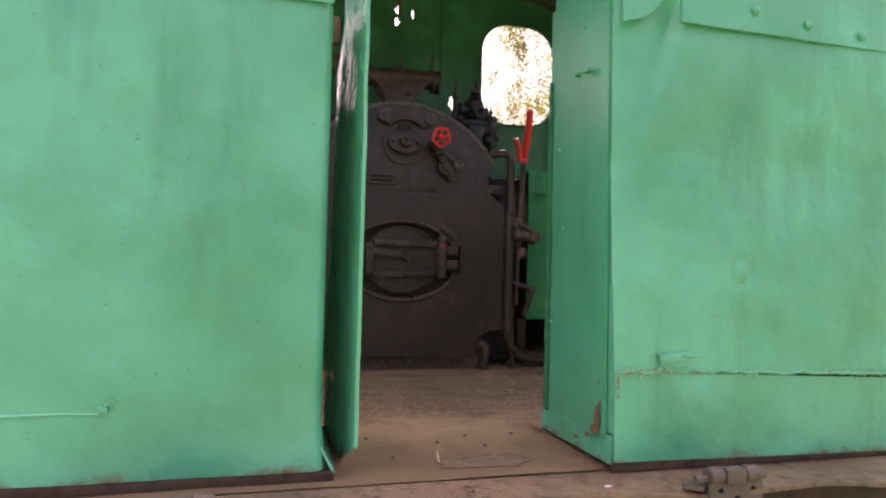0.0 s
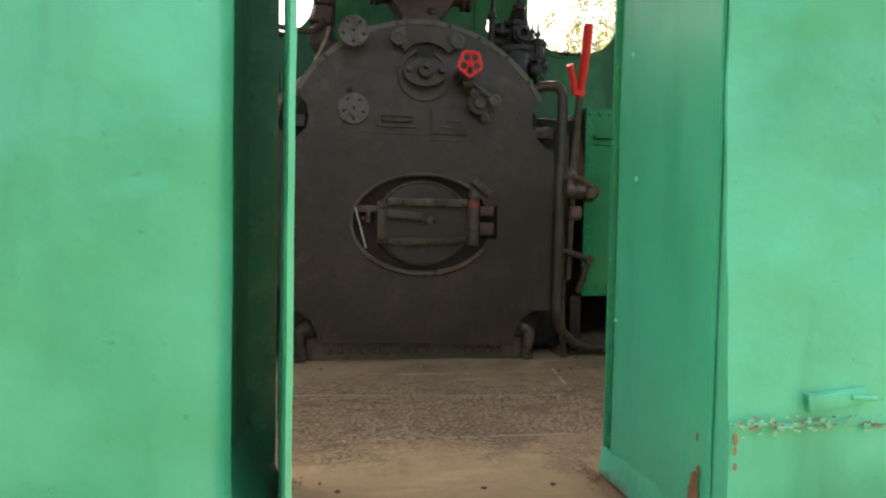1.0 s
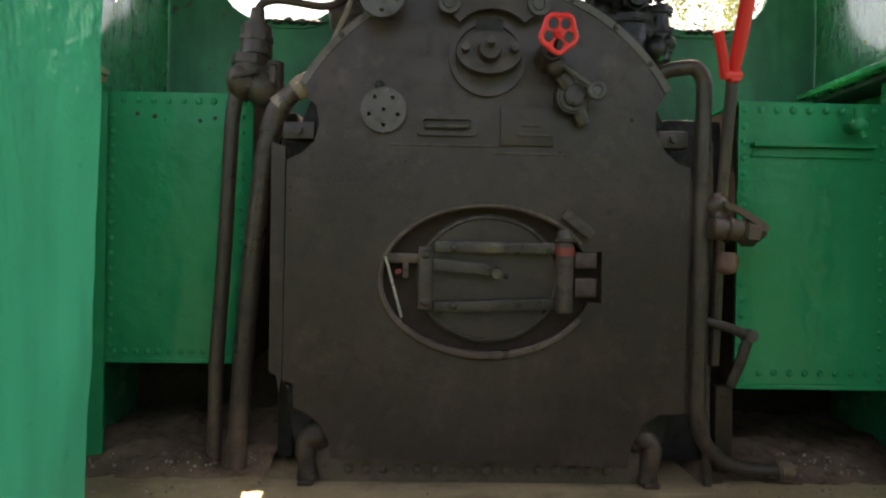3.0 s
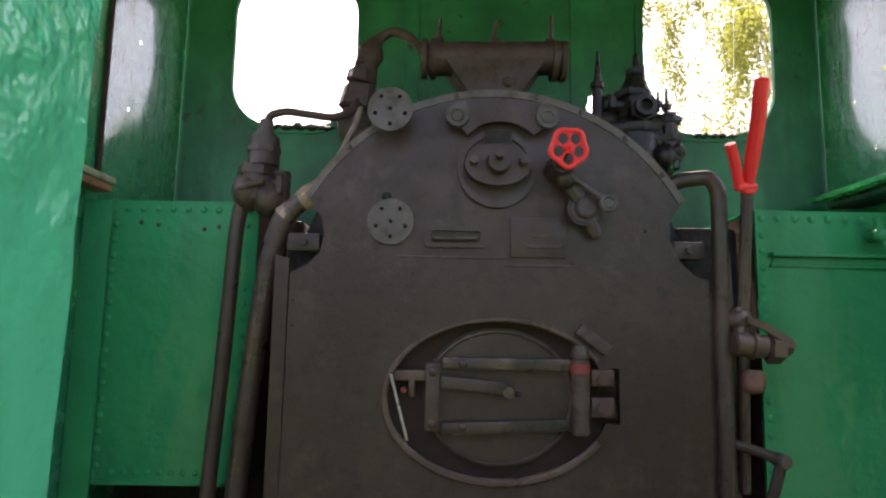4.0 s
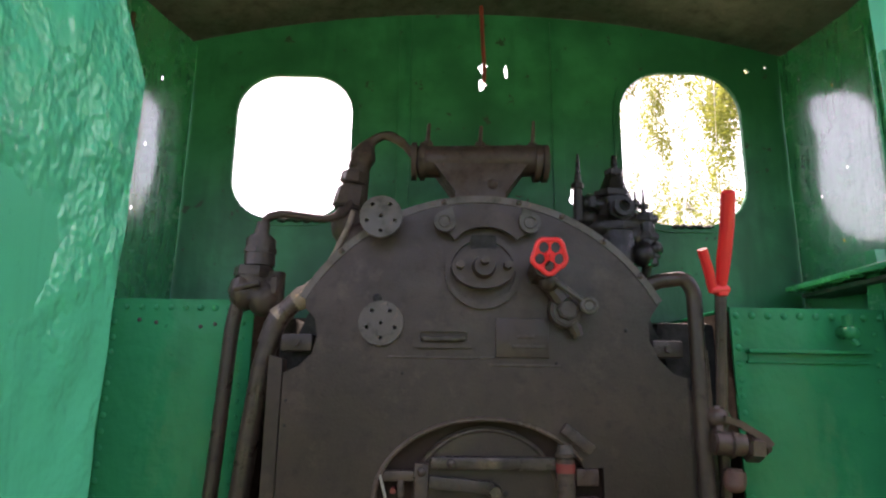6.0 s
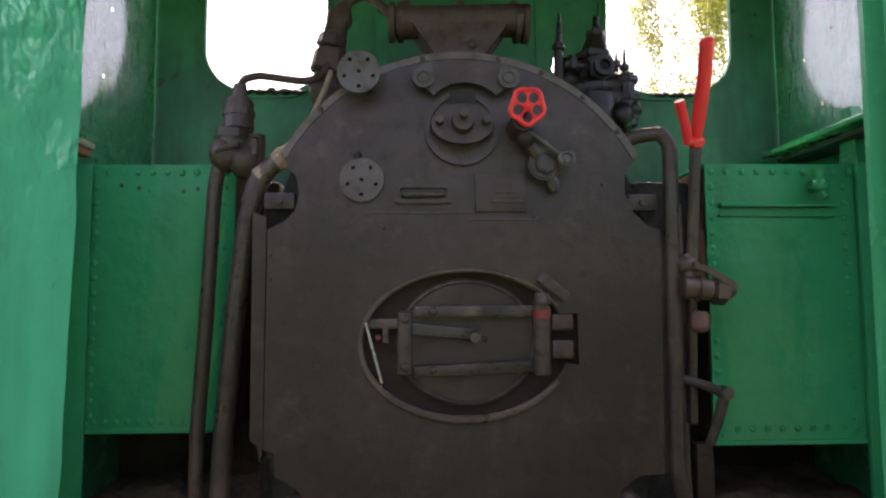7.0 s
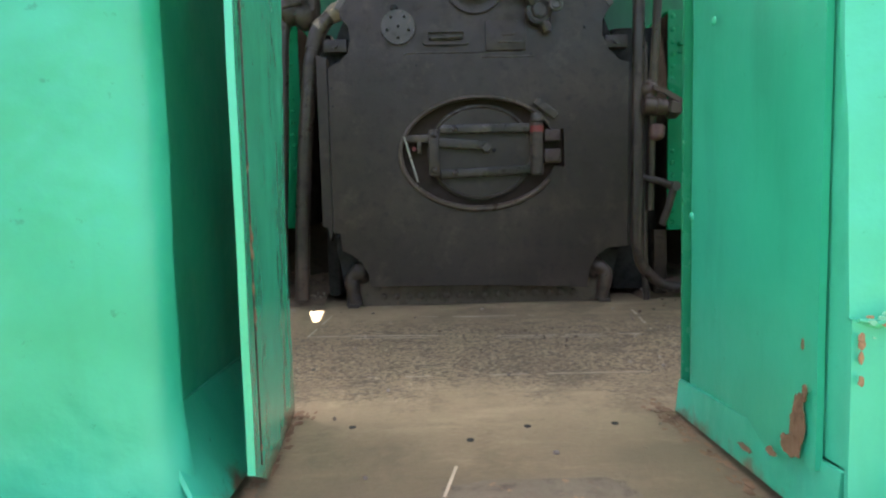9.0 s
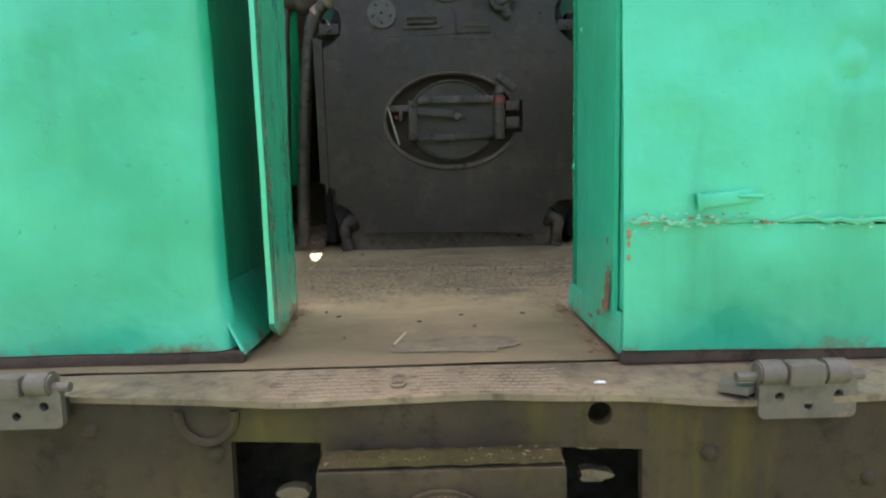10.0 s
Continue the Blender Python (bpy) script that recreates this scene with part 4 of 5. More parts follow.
# hinge
bm = bmesh.new()
cyl(bm, (0.206, 0.000, 0.452), (0.206, 0.000, 0.630), 0.0225, None, 20, 0.004)
cyl(bm, (0.206, 0.000, 0.632), (0.206, 0.000, 0.640), 0.026, None, 20, 0.002)
part("hinge_barrel", bm, IRON, door)
part("hinge_cap", bm_of(cyl, (0.206, 0.0, 0.641), (0.206, 0.0, 0.662), 0.022, 0.018, 16), WORN, door, "bright worn hinge pin cap")
part("hinge_collar", bm_of(cyl, (0.206, 0.0, 0.596), (0.206, 0.0, 0.618), 0.0240, None, 20), DARKRED, door, "dull red painted collar")
bm = bmesh.new()
box(bm, 0.232, 0.288, -0.002, 0.03, 0.565, 0.606, 0.006)
box(bm, 0.232, 0.288, -0.002, 0.03, 0.492, 0.540, 0.006)
cyl(bm, (0.262, -0.010, 0.586), (0.262, 0.01, 0.586), 0.016, 0.012, 12)
cyl(bm, (0.262, -0.010, 0.515), (0.262, 0.01, 0.515), 0.018, 0.014, 12)
part("hinge_lug", bm, sooty("reddish_iron", (0.060, 0.032, 0.026), (0.10, 0.055, 0.042), 0.5), bh, "rust-red hinge lugs")
b2 = bmesh.new()
box(b2, -0.045, 0.045, -0.018, 0.004, -0.014, 0.014, 0.005)
move(b2, Matrix.Translation((0.236, 0.0, 0.676)) @ Matrix.Rotation(radians(38), 4, "Y"))
part("wedge", b2, sooty("wedge_iron", (0.046, 0.031, 0.025), (0.085, 0.058, 0.045), 0.5), bh)

# blank flanges with bolt holes
for cx, cy, cz, r in ((-0.258, -0.004, 0.955, 0.057), (-0.262, -0.055, 1.222, 0.055)):
    hs = [ellipse(cx + 0.038 * math.cos(radians(54 + 72 * k)), cz + 0.038 * math.sin(radians(54 + 72 * k)), 0.0055, 0.0055, 10) for k in range(5)] + [ellipse(cx, cz, 0.005, 0.005, 10)]
    t = thing("blank_flange", (cx, cy, cz - r), "grey round blank flange with five bolt holes", "flange", "blank flanges on the boiler")
    part("disc", bm_of(sheet, ellipse(cx, cz, r, r, 36), hs, 0.010, lambda a, b, d: (a, cy - 0.010 + d, b)), WORN if cz < 1.1 else sooty("dusty_grey_steel", (0.068, 0.060, 0.055), (0.105, 0.083, 0.07), 0.6), t)
    # near-black disc added behind so the bolt holes look dark
    part("backing", bm_of(cyl, (cx, cy + 0.0005, cz), (cx, cy + 0.004, cz), r - 0.008, None, 28), SOOT_GAPS, t)
    if cy < -0.02:
        part("stem", bm_of(cyl, (cx + 0.02, cy, cz - 0.02), (cx + 0.02, 0.02, cz - 0.02), 0.016), IRON, t)

# grab plate and name plate recess
t = thing("grab_plate", (-0.1, 0, 0.89), "small black recessed plate with a slotted handle", "plate")
bm = bm_of(sheet, rounded(-0.098, 0.920, 0.077, 0.026, 0.012, 4), [rounded(-0.098, 0.920, 0.062, 0.015, 0.010, 4)], 0.010, lambda a, b, d: (a, -0.010 + d, b))
part("frame", bm, BLACK, t)
part("handle", bm_of(tube, [(-0.150, 0.0, 0.916), (-0.148, -0.014, 0.916), (-0.048, -0.014, 0.918), (-0.046, 0.0, 0.918)], 0.006, 8, 0.01), WORN, t)
t = thing("maker_plate", (0.105, 0, 0.87), "sooty rectangular makers plate with worn raised bars", "plate")
part("plate", bm_of(box, 0.036, 0.172, -0.007, 0.0, 0.872, 0.972, 0.003), BLACK, t)
for z, w in ((0.925, 0.03), (0.900, 0.055)):
    part("bar", bm_of(box, 0.105 - w / 2, 0.105 + w, -0.010, -0.006, z - 0.004, z + 0.004, 0.001), IRON, t)
t = thing("cover_strip", (0.0, 0, 0.84), "thin black lap strip across the backhead", "strip")
part("strip", bm_of(box, -0.24, 0.03, -0.003, 0.0, 0.868, 0.873, 0.001), IRON, t)
part("strip", bm_of(box, 0.02, 0.20, -0.003, 0.0, 0.850, 0.856, 0.001), IRON, t)

# regulator gland: round recess, two-bolt gland, arched quadrant with rounded ends
reg = thing("regulator_gland", (0.005, 0, 1.0), "black cast regulator gland with an arched quadrant", "regulator")
bm = bmesh.new()
sheet(bm, ellipse(0.002, 1.092, 0.098, 0.098, 40), [ellipse(0.002, 1.092, 0.084, 0.084, 40)], 0.014, lambda a, b, d: (a, -0.014 + d, b))
part("flange_ring", bm, BLACK, reg)
part("recess", bm_of(cyl, (0.002, -0.002, 1.092), (0.002, -0.005, 1.092), 0.084, None, 32), BLACK, reg)
bm = bmesh.new()
sheet(bm, [(0.002 + 0.080 * math.cos(a), 1.095 + 0.052 * math.sin(a)) for a in (2 * math.pi * k / 36 for k in range(36))], [], 0.03, lambda a, b, d: (a, -0.045 + d, b))
cyl(bm, (0.002, -0.02, 1.097), (0.002, -0.075, 1.097), 0.034, 0.026, 20)
part("gland", bm, BLACK, reg)
for x in (-0.058, 0.062):
    part("stud", bm_of(cyl, (x, -0.04, 1.10), (x, -0.072, 1.10), 0.011, None, 6), IRON, reg)
# flat near-black plate stands in for a recessed slot
part("slot", bm_of(sheet, rounded(0.004, 1.168, 0.034, 0.020, 0.008, 4), [], 0.003, lambda a, b, d: (a, -0.0185 + d, b)), SOOT_GAPS, reg)
part("spindle", bm_of(cyl, (0.002, -0.07, 1.106), (0.002, -0.105, 1.106), 0.010, None, 12), IRON, reg)
bm = bmesh.new()
outer = [(0.010 + 0.132 * math.cos(radians(a)), 1.135 + 0.118 * math.sin(radians(a))) for a in range(32, 149, 6)]
inner = [(0.010 + 0.096 * math.cos(radians(a)), 1.130 + 0.078 * math.sin(radians(a))) for a in range(148, 31, -6)]
sheet(bm, outer + inner, [], 0.012, lambda a, b, d: (a, -0.030 + d, b))
part("quadrant", bm, BLACK, reg)
for x in (-0.098, 0.124):
    b2 = bmesh.new()
    drop = [(0.028 * math.sin(radians(a)), 0.028 * math.cos(radians(a))) for a in range(50, 311, 13)] + [(0.0, 0.044)]
    sheet(b2, drop, [], 0.010, lambda a, b, d: (a, d, b))
    pts = ellipse(0, 0, 0.015, 0.015, 20)
    tube(b2, [Vector((x0, -0.001, z0)) for x0, z0 in pts + pts[:1]], 0.003, 6, 0)
    move(b2, Matrix.Translation((x, -0.042, 1.218)) @ Matrix.Rotation(radians(25 if x < 0 else -25), 4, "Y"))
    part("boss", b2, sooty("dull_boss", (0.060, 0.052, 0.046), (0.09, 0.072, 0.06), 0.55), reg, "paler rounded quadrant end")

# red hand wheel and its valve
valve = thing("steam_valve", (0.16, 0, 1.0), "steam valve with a scalloped bright red hand wheel", "valve")
bm = bmesh.new()
WC = Vector((0.150, -0.155, 1.106))
tilt = Matrix.Rotation(radians(14), 4, "X") @ Matrix.Rotation(radians(10), 4, "Z") @ Matrix.Rotation(radians(36), 4, "Y")
n = 60
b2 = bmesh.new()
tube(b2, [Vector(((0.0405 + 0.0028 * math.cos(5 * a)) * math.sin(a), 0, (0.0405 + 0.0028 * math.cos(5 * a)) * math.cos(a))) for a in (2 * math.pi * k / n for k in range(n + 1))], 0.0062, 10, 0)
web = [((0.041 + 0.0028 * math.cos(5 * a)) * math.sin(a), (0.041 + 0.0028 * math.cos(5 * a)) * math.cos(a)) for a in (2 * math.pi * k / n for k in range(n))]
eyes = [ellipse(0.0250 * math.sin(2 * math.pi * k / 5), 0.0250 * math.cos(2 * math.pi * k / 5), 0.0131, 0.0131, 18) for k in range(5)]
sheet(b2, web, eyes, 0.007, lambda a, b, d: (a, d - 0.0035, b))
cyl(b2, (0, 0.010, 0), (0, -0.010, 0), 0.012, None, 16, 0.002)
cyl(b2, (0, -0.010, 0), (0, -0.018, 0), 0.006, None, 6)
move(b2, Matrix.Translation(WC) @ tilt)
part("hand_wheel", b2, RED, valve, "scalloped bright red hand wheel")
bm = bmesh.new()
cyl(bm, WC + Vector((0, 0.005, 0)), WC + Vector((0.002, 0.10, -0.010)), 0.007)
part("spindle", bm, IRON, valve)
bm = bmesh.new()
cyl(bm, (0.152, -0.08, 1.093), (0.152, 0.0, 1.090), 0.027, 0.034, 8)
cyl(bm, (0.152, -0.095, 1.094), (0.152, -0.08, 1.093), 0.020, None, 6)
ball(bm, (0.168, -0.045, 1.062), 0.026, (1, 1, 1.1))
part("bonnet", bm, IRON, valve)
bm = bmesh.new()
cyl(bm, (0.175, -0.06, 1.066), (0.252, -0.068, 1.008), 0.0085, 0.0075, 10)
pts = ellipse(0.262, 0.999, 0.017, 0.017, 20)
tube(bm, [Vector((x, -0.070, z)) for x, z in pts + pts[:1]], 0.0065, 8, 0)
cyl(bm, (0.262, -0.074, 0.999), (0.262, -0.05, 0.999), 0.012, None, 12, 0.002)
part("outlet", bm, WORN, valve, "rubbed steel outlet union")
bm = bmesh.new()
cyl(bm, (0.214, 0.0, 0.992), (0.214, -0.040, 0.992), 0.046, 0.042, 24, 0.005)
cyl(bm, (0.214, -0.040, 0.992), (0.214, -0.052, 0.992), 0.030, 0.024, 8, 0.003)
cyl(bm, (0.232, -0.02, 0.955), (0.243, -0.02, 0.925), 0.020, 0.016, 10, 0.003)
cyl(bm, (0.180, -0.03, 1.050), (0.205, -0.03, 1.015), 0.024, 0.026, 10, 0.003)
part("body", bm, IRON, valve)

# ---- fittings above the boiler ----
man = thing("steam_manifold", (0.01, 0.25, 1.26), "dark rust-brown steam manifold with three valve stems", "manifold")
MB = sooty("brown_cast_iron", (0.045, 0.025, 0.020), (0.08, 0.05, 0.04), 0.65)
bm = bmesh.new()
cyl(bm, (-0.190, 0.2, 1.468), (0.212, 0.2, 1.480), 0.048, None, 20, 0.010)
for x in (-0.19, -0.165, 0.185, 0.21):
    cyl(bm, (x - 0.008, 0.2, 1.470), (x + 0.008, 0.2, 1.470), 0.058, None, 16)
part("barrel", bm, MB, man)
bm = bmesh.new()
sheet(bm, [(-0.13, 1.45), (0.15, 1.45), (0.085, 1.36), (0.085, 1.27), (-0.065, 1.27), (-0.065, 1.36)], [], 0.12, lambda a, b, d: (a, 0.15 + d, b))
part("pedestal", bm, MB, man)
rivet(man, (0.045, 0.149, 1.385), (0, -1, 0), 0.016, MB, "plug", 0.7)
for x, h in ((-0.150, 0.06), (0.012, 0.055), (0.175, 0.075)):
    bm = bmesh.new()
    cyl(bm, (x, 0.2, 1.51), (x, 0.2, 1.535), 0.022, 0.014, 12)
    cyl(bm, (x, 0.2, 1.535), (x + 0.004, 0.2, 1.535 + h), 0.007, 0.005, 8)
    part("stem", bm, MB, man)

# lubricator cluster by the right window
lub = thing("injector_valves", (0.47, 0.25, 1.2), "cluster of black oily injector valves and spindles", "valves")
OILY = sooty("oily_black_iron", (0.013, 0.011, 0.010), (0.032, 0.026, 0.022), 0.40, shine=0.35)
bm = bmesh.new()
cyl(bm, (0.430, 0.24, 1.16), (0.430, 0.24, 1.262), 0.076, 0.070, 14, 0.005)
cyl(bm, (0.430, 0.24, 1.262), (0.430, 0.24, 1.286), 0.082, None, 8, 0.004)
cyl(bm, (0.430, 0.24, 1.286), (0.428, 0.24, 1.372), 0.062, 0.054, 12, 0.005)
cyl(bm, (0.428, 0.24, 1.372), (0.430, 0.24, 1.392), 0.060, None, 6, 0.003)
cyl(bm, (0.430, 0.24, 1.392), (0.434, 0.24, 1.448), 0.044, 0.027, 12, 0.004)
cyl(bm, (0.434, 0.24, 1.448), (0.435, 0.24, 1.466), 0.031, None, 6, 0.002)
cyl(bm, (0.435, 0.24, 1.466), (0.438, 0.24, 1.515), 0.014, 0.009, 10, 0.002)
ball(bm, (0.385, 0.22, 1.275), 0.044, (1.1, 1, 1))
ball(bm, (0.472, 0.22, 1.245), 0.045, (1.1, 1, 1.2))
dented(bm, 0.004, 40.0, 0, 1.0)
part("body", bm, OILY, lub)
bm = bmesh.new()
cyl(bm, (0.430, 0.155, 1.322), (0.430, 0.19, 1.322), 0.040, 0.044, 6, 0.003)
sheet(bm, ellipse(0.430, 1.322, 0.030, 0.030, 24), [ellipse(0.430, 1.322, 0.017, 0.017, 20)], 0.022, lambda a, b, d: (a, 0.134 + d, b))
part("gland_nut", bm, OILY, lub)
part("gland_bore", bm_of(cyl, (0.430, 0.150, 1.322), (0.430, 0.156, 1.322), 0.017, None, 16), SOOT_GAPS, lub)
bm = bmesh.new()
cyl(bm, (0.325, 0.22, 1.352), (0.40, 0.23, 1.345), 0.024, 0.028, 12, 0.003)
cyl(bm, (0.340, 0.22, 1.351), (0.360, 0.222, 1.350), 0.034, None, 6, 0.003)
ball(bm, (0.345, 0.22, 1.300), 0.034, (1, 1, 0.9))
part("branch", bm, OILY, lub)
bm = bmesh.new()
cyl(bm, (0.312, 0.21, 1.290), (0.312, 0.21, 1.395), 0.017, 0.013, 10, 0.002)
cyl(bm, (0.312, 0.21, 1.395), (0.313, 0.21, 1.412), 0.020, None, 6, 0.002)
cyl(bm, (0.313, 0.21, 1.412), (0.316, 0.21, 1.508), 0.011, 0.004, 8)
part("spindle", bm, OILY, lub)
bm = bmesh.new()
cyl(bm, (0.455, 0.22, 1.300), (0.515, 0.20, 1.288), 0.030, 0.026, 12, 0.003)
cyl(bm, (0.512, 0.20, 1.155), (0.512, 0.20, 1.318), 0.030, 0.024, 10, 0.003)
for z in (1.175, 1.232, 1.288):
    cyl(bm, (0.512, 0.20, z), (0.512, 0.20, z + 0.020), 0.037, None, 6, 0.003)
ball(bm, (0.530, 0.19, 1.205), 0.026)
ball(bm, (0.492, 0.18, 1.185), 0.034, (1, 1, 1.2))
dented(bm, 0.003, 45.0, 0, 2.0)
part("check_valve", bm, OILY, lub)
for x, z0, z1 in ((0.508, 1.315, 1.395), (0.483, 1.325, 1.385), (0.532, 1.270, 1.325)):
    bm = bmesh.new()
    cyl(bm, (x, 0.2, z0), (x + 0.002, 0.2, z1), 0.008, 0.003, 8)
    cyl(bm, (x, 0.2, z0 + 0.016), (x, 0.2, z0 + 0.030), 0.015, None, 6)
    part("spindle", bm, OILY, lub)
for p in ([(0.43, 0.24, 1.18), (0.435, 0.28, 1.08), (0.43, 0.30, 0.95)], [(0.512, 0.20, 1.16), (0.500, 0.23, 1.08), (0.470, 0.28, 0.95)], [(0.325, 0.22, 1.352), (0.315, 0.24, 1.32), (0.315, 0.28, 1.15)]):
    part("pipe", bm_of(tube, p, 0.014, 10, 0.04), OILY, lub)

# torn seals hanging on the lower window edges
for cx, z, w in ((0.805, 1.374, 0.075), (-0.615, 1.377, 0.110)):
    t = thing("window_seal", (cx, FRONT - 0.01, z), "torn blackened rubber seal remnant on a window edge", "seal", "torn window seals")
    bm = bmesh.new()
    tube(bm, [Vector((cx - w + 2 * w * k / 24, FRONT - 0.012, z - 0.006 + 0.007 * noise.noise(Vector((k * 0.9, cx, 0))))) for k in range(25)], lambda u: 0.004 + 0.009 * math.sin(math.pi * u) ** 0.5 * (0.6 + 0.4 * math.sin(u * 31)), 10, 0, 0.5)
    part("strip", bm, OILY, t)

# left fittings: gauge column and lagged steam pipe
col = thing("water_gauge", (-0.60, 0.12, 0.0), "black valve column on two tall iron pipes", "valves")
bm = bmesh.new()
cyl(bm, (-0.612, 0.11, 1.11), (-0.612, 0.11, 1.205), 0.043, 0.040, 14, 0.008)
cyl(bm, (-0.612, 0.11, 1.150), (-0.612, 0.11, 1.172), 0.046, None, 8, 0.004)
cyl(bm, (-0.612, 0.11, 1.205), (-0.608, 0.11, 1.245), 0.022, 0.018, 12)
part("upper_body", bm, IRON, col)
bm = bmesh.new()
cyl(bm, (-0.622, 0.10, 1.015), (-0.620, 0.10, 1.105), 0.044, 0.048, 12, 0.006)
cyl(bm, (-0.622, 0.10, 1.085), (-0.620, 0.10, 1.112), 0.056, None, 6, 0.003)
cyl(bm, (-0.605, 0.10, 1.060), (-0.545, 0.10, 1.060), 0.034, None, 10, 0.004)
cyl(bm, (-0.565, 0.10, 1.060), (-0.548, 0.10, 1.060), 0.043, None, 6, 0.002)
cyl(bm, (-0.560, 0.10, 1.10), (-0.555, 0.10, 0.97), 0.026, 0.020, 12, 0.003)
ball(bm, (-0.640, 0.09, 1.045), 0.044, (1, 1, 1.25))
ball(bm, (-0.588, 0.095, 1.030), 0.046, (1, 1, 1.2))
cyl(bm, (-0.622, 0.055, 1.055), (-0.622, 0.10, 1.055), 0.024, None, 6, 0.002)
cyl(bm, (-0.655, 0.05, 1.045), (-0.590, 0.048, 1.062), 0.008, None, 8)
part("lower_body", bm, IRON, col)
part("pipe", bm_of(tube, [(-0.705, 0.105, 0.03), (-0.702, 0.10, 0.3), (-0.686, 0.10, 0.569), (-0.668, 0.095, 0.95), (-0.655, 0.09, 1.02), (-0.62, 0.09, 1.06)], 0.0195, 14, 0.06), IRON, col)
part("vent_pipe", bm_of(tube, [(-0.610, 0.11, 1.235), (-0.600, 0.11, 1.262), (-0.56, 0.115, 1.275), (-0.43, 0.13, 1.262), (-0.385, 0.16, 1.295), (-0.375, 0.2, 1.36)], 0.011, 10, 0.03), MB, col)
stp = thing("steam_pipe", (-0.61, 0.06, 0.0), "thick iron steam pipe with brightened pale lagging at its bend", "pipe")
part("riser", bm_of(tube, [(-0.632, 0.06, 0.03), (-0.620, 0.06, 0.3), (-0.592, 0.055, 0.642), (-0.566, 0.05, 0.86), (-0.545, 0.05, 0.93)], 0.026, 14, 0.08), IRON, stp)
part("lagged_bend", bm_of(tube, [(-0.556, 0.05, 0.900), (-0.540, 0.05, 0.962), (-0.500, 0.05, 1.008), (-0.43, 0.055, 1.055), (-0.40, 0.07, 1.085)], 0.027, 14, 0.05, 0.12), IRON, stp)
# bright sleeve carries the bend's sunlit highlight in its colour
part("lagging", bm_of(tube, [(-0.536, 0.05, 0.970), (-0.505, 0.05, 1.003), (-0.460, 0.052, 1.034), (-0.435, 0.054, 1.052)], lambda u: 0.0305 - 0.004 * abs(2 * u - 1), 14, 0.03, 0.35), LAG_LIT, stp, "pale cracked pipe lagging, coloured bright as if sunlit")
# thin pale tube stands in for the highlight bordering the arch
part("arch_highlight", bm_of(tube, [(-0.440, 0.05, 1.068), (-0.415, 0.042, 1.098), (-0.392, 0.042, 1.150), (-0.366, 0.05, 1.205), (-0.352, 0.07, 1.27)], 0.0075, 12, 0.03, 0.45), sooty("pale_highlight_tube", (0.15, 0.115, 0.09), (0.26, 0.20, 0.15), 0.7), stp)
ej = thing("ejector_pipe", (-0.37, 0.3, 1.1), "thick sooty pipe rising beside the window", "pipe")
part("stem", bm_of(tube, [(-0.375, 0.24, 1.08), (-0.378, 0.24, 1.30), (-0.362, 0.24, 1.47), (-0.335, 0.24, 1.545), (-0.285, 0.24, 1.575), (-0.235, 0.22, 1.545), (-0.19, 0.20, 1.49)], lambda u: 0.036 - 0.022 * min(1, max(0, (u - 0.38) / 0.15)), 12, 0.05, 0.25), MB, ej)
bm = bmesh.new()
ball(bm, (-0.392, 0.22, 1.27), 0.052, (0.9, 1, 1.3))
cyl(bm, (-0.388, 0.22, 1.32), (-0.378, 0.22, 1.39), 0.050, 0.044, 8, 0.006)
cyl(bm, (-0.420, 0.21, 1.285), (-0.438, 0.205, 1.285), 0.022, 0.018, 6, 0.003)
cyl(bm, (-0.378, 0.22, 1.40), (-0.372, 0.22, 1.44), 0.042, 0.038, 6, 0.004)
ball(bm, (-0.352, 0.20, 1.22), 0.046, (1, 1, 1.2))
dented(bm, 0.006, 34.0, 0, 3.0)
part("valve_body", bm, MB, ej)
bm = bmesh.new()
cyl(bm, (-0.366, 0.235, 1.455), (-0.360, 0.235, 1.50), 0.034, 0.026, 8, 0.004)
cyl(bm, (-0.400, 0.22, 1.412), (-0.415, 0.215, 1.420), 0.013, 0.010, 6, 0.002)
part("union_nut", bm, MB, ej)

# ---- right-hand pipes, lever and cocks ----
rp = thing("delivery_pipe", (0.55, 0.03, 0.0), "dark iron pipe looping from the boiler to the floor", "pipe")
part("pipe", bm_of(tube, [(0.42, 0.035, 1.045), (0.462, 0.02, 1.078), (0.535, 0.0, 1.084), (0.556, 0.0, 1.05), (0.553, 0.0, 0.7), (0.550, 0.0, 0.20), (0.572, 0.02, 0.125), (0.655, 0.05, 0.045), (0.80, 0.06, 0.035)], 0.0195, 14, 0.06), IRON, rp)
part("foot", bm_of(cyl, (0.79, 0.06, 0.035), (0.83, 0.062, 0.035), 0.030, None, 12, 0.004), DIRT, rp)
rp2 = thing("drain_pipe", (0.60, 0.04, 0.0), "thin dark drain pipe down to the floor", "pipe")
part("pipe", bm_of(tube, [(0.590, 0.05, 0.90), (0.592, 0.045, 0.6), (0.588, 0.04, 0.2), (0.60, 0.045, 0.0)], 0.012, 10, 0.04), IRON, rp2)

cs = thing("tank_support", (0.672, 0.12, 0.0), "grimy iron post under the water tank", "support")
part("post", bm_of(box, 0.648, 0.696, 0.105, 0.145, 0.0, 0.246, 0.006), BULK, cs)

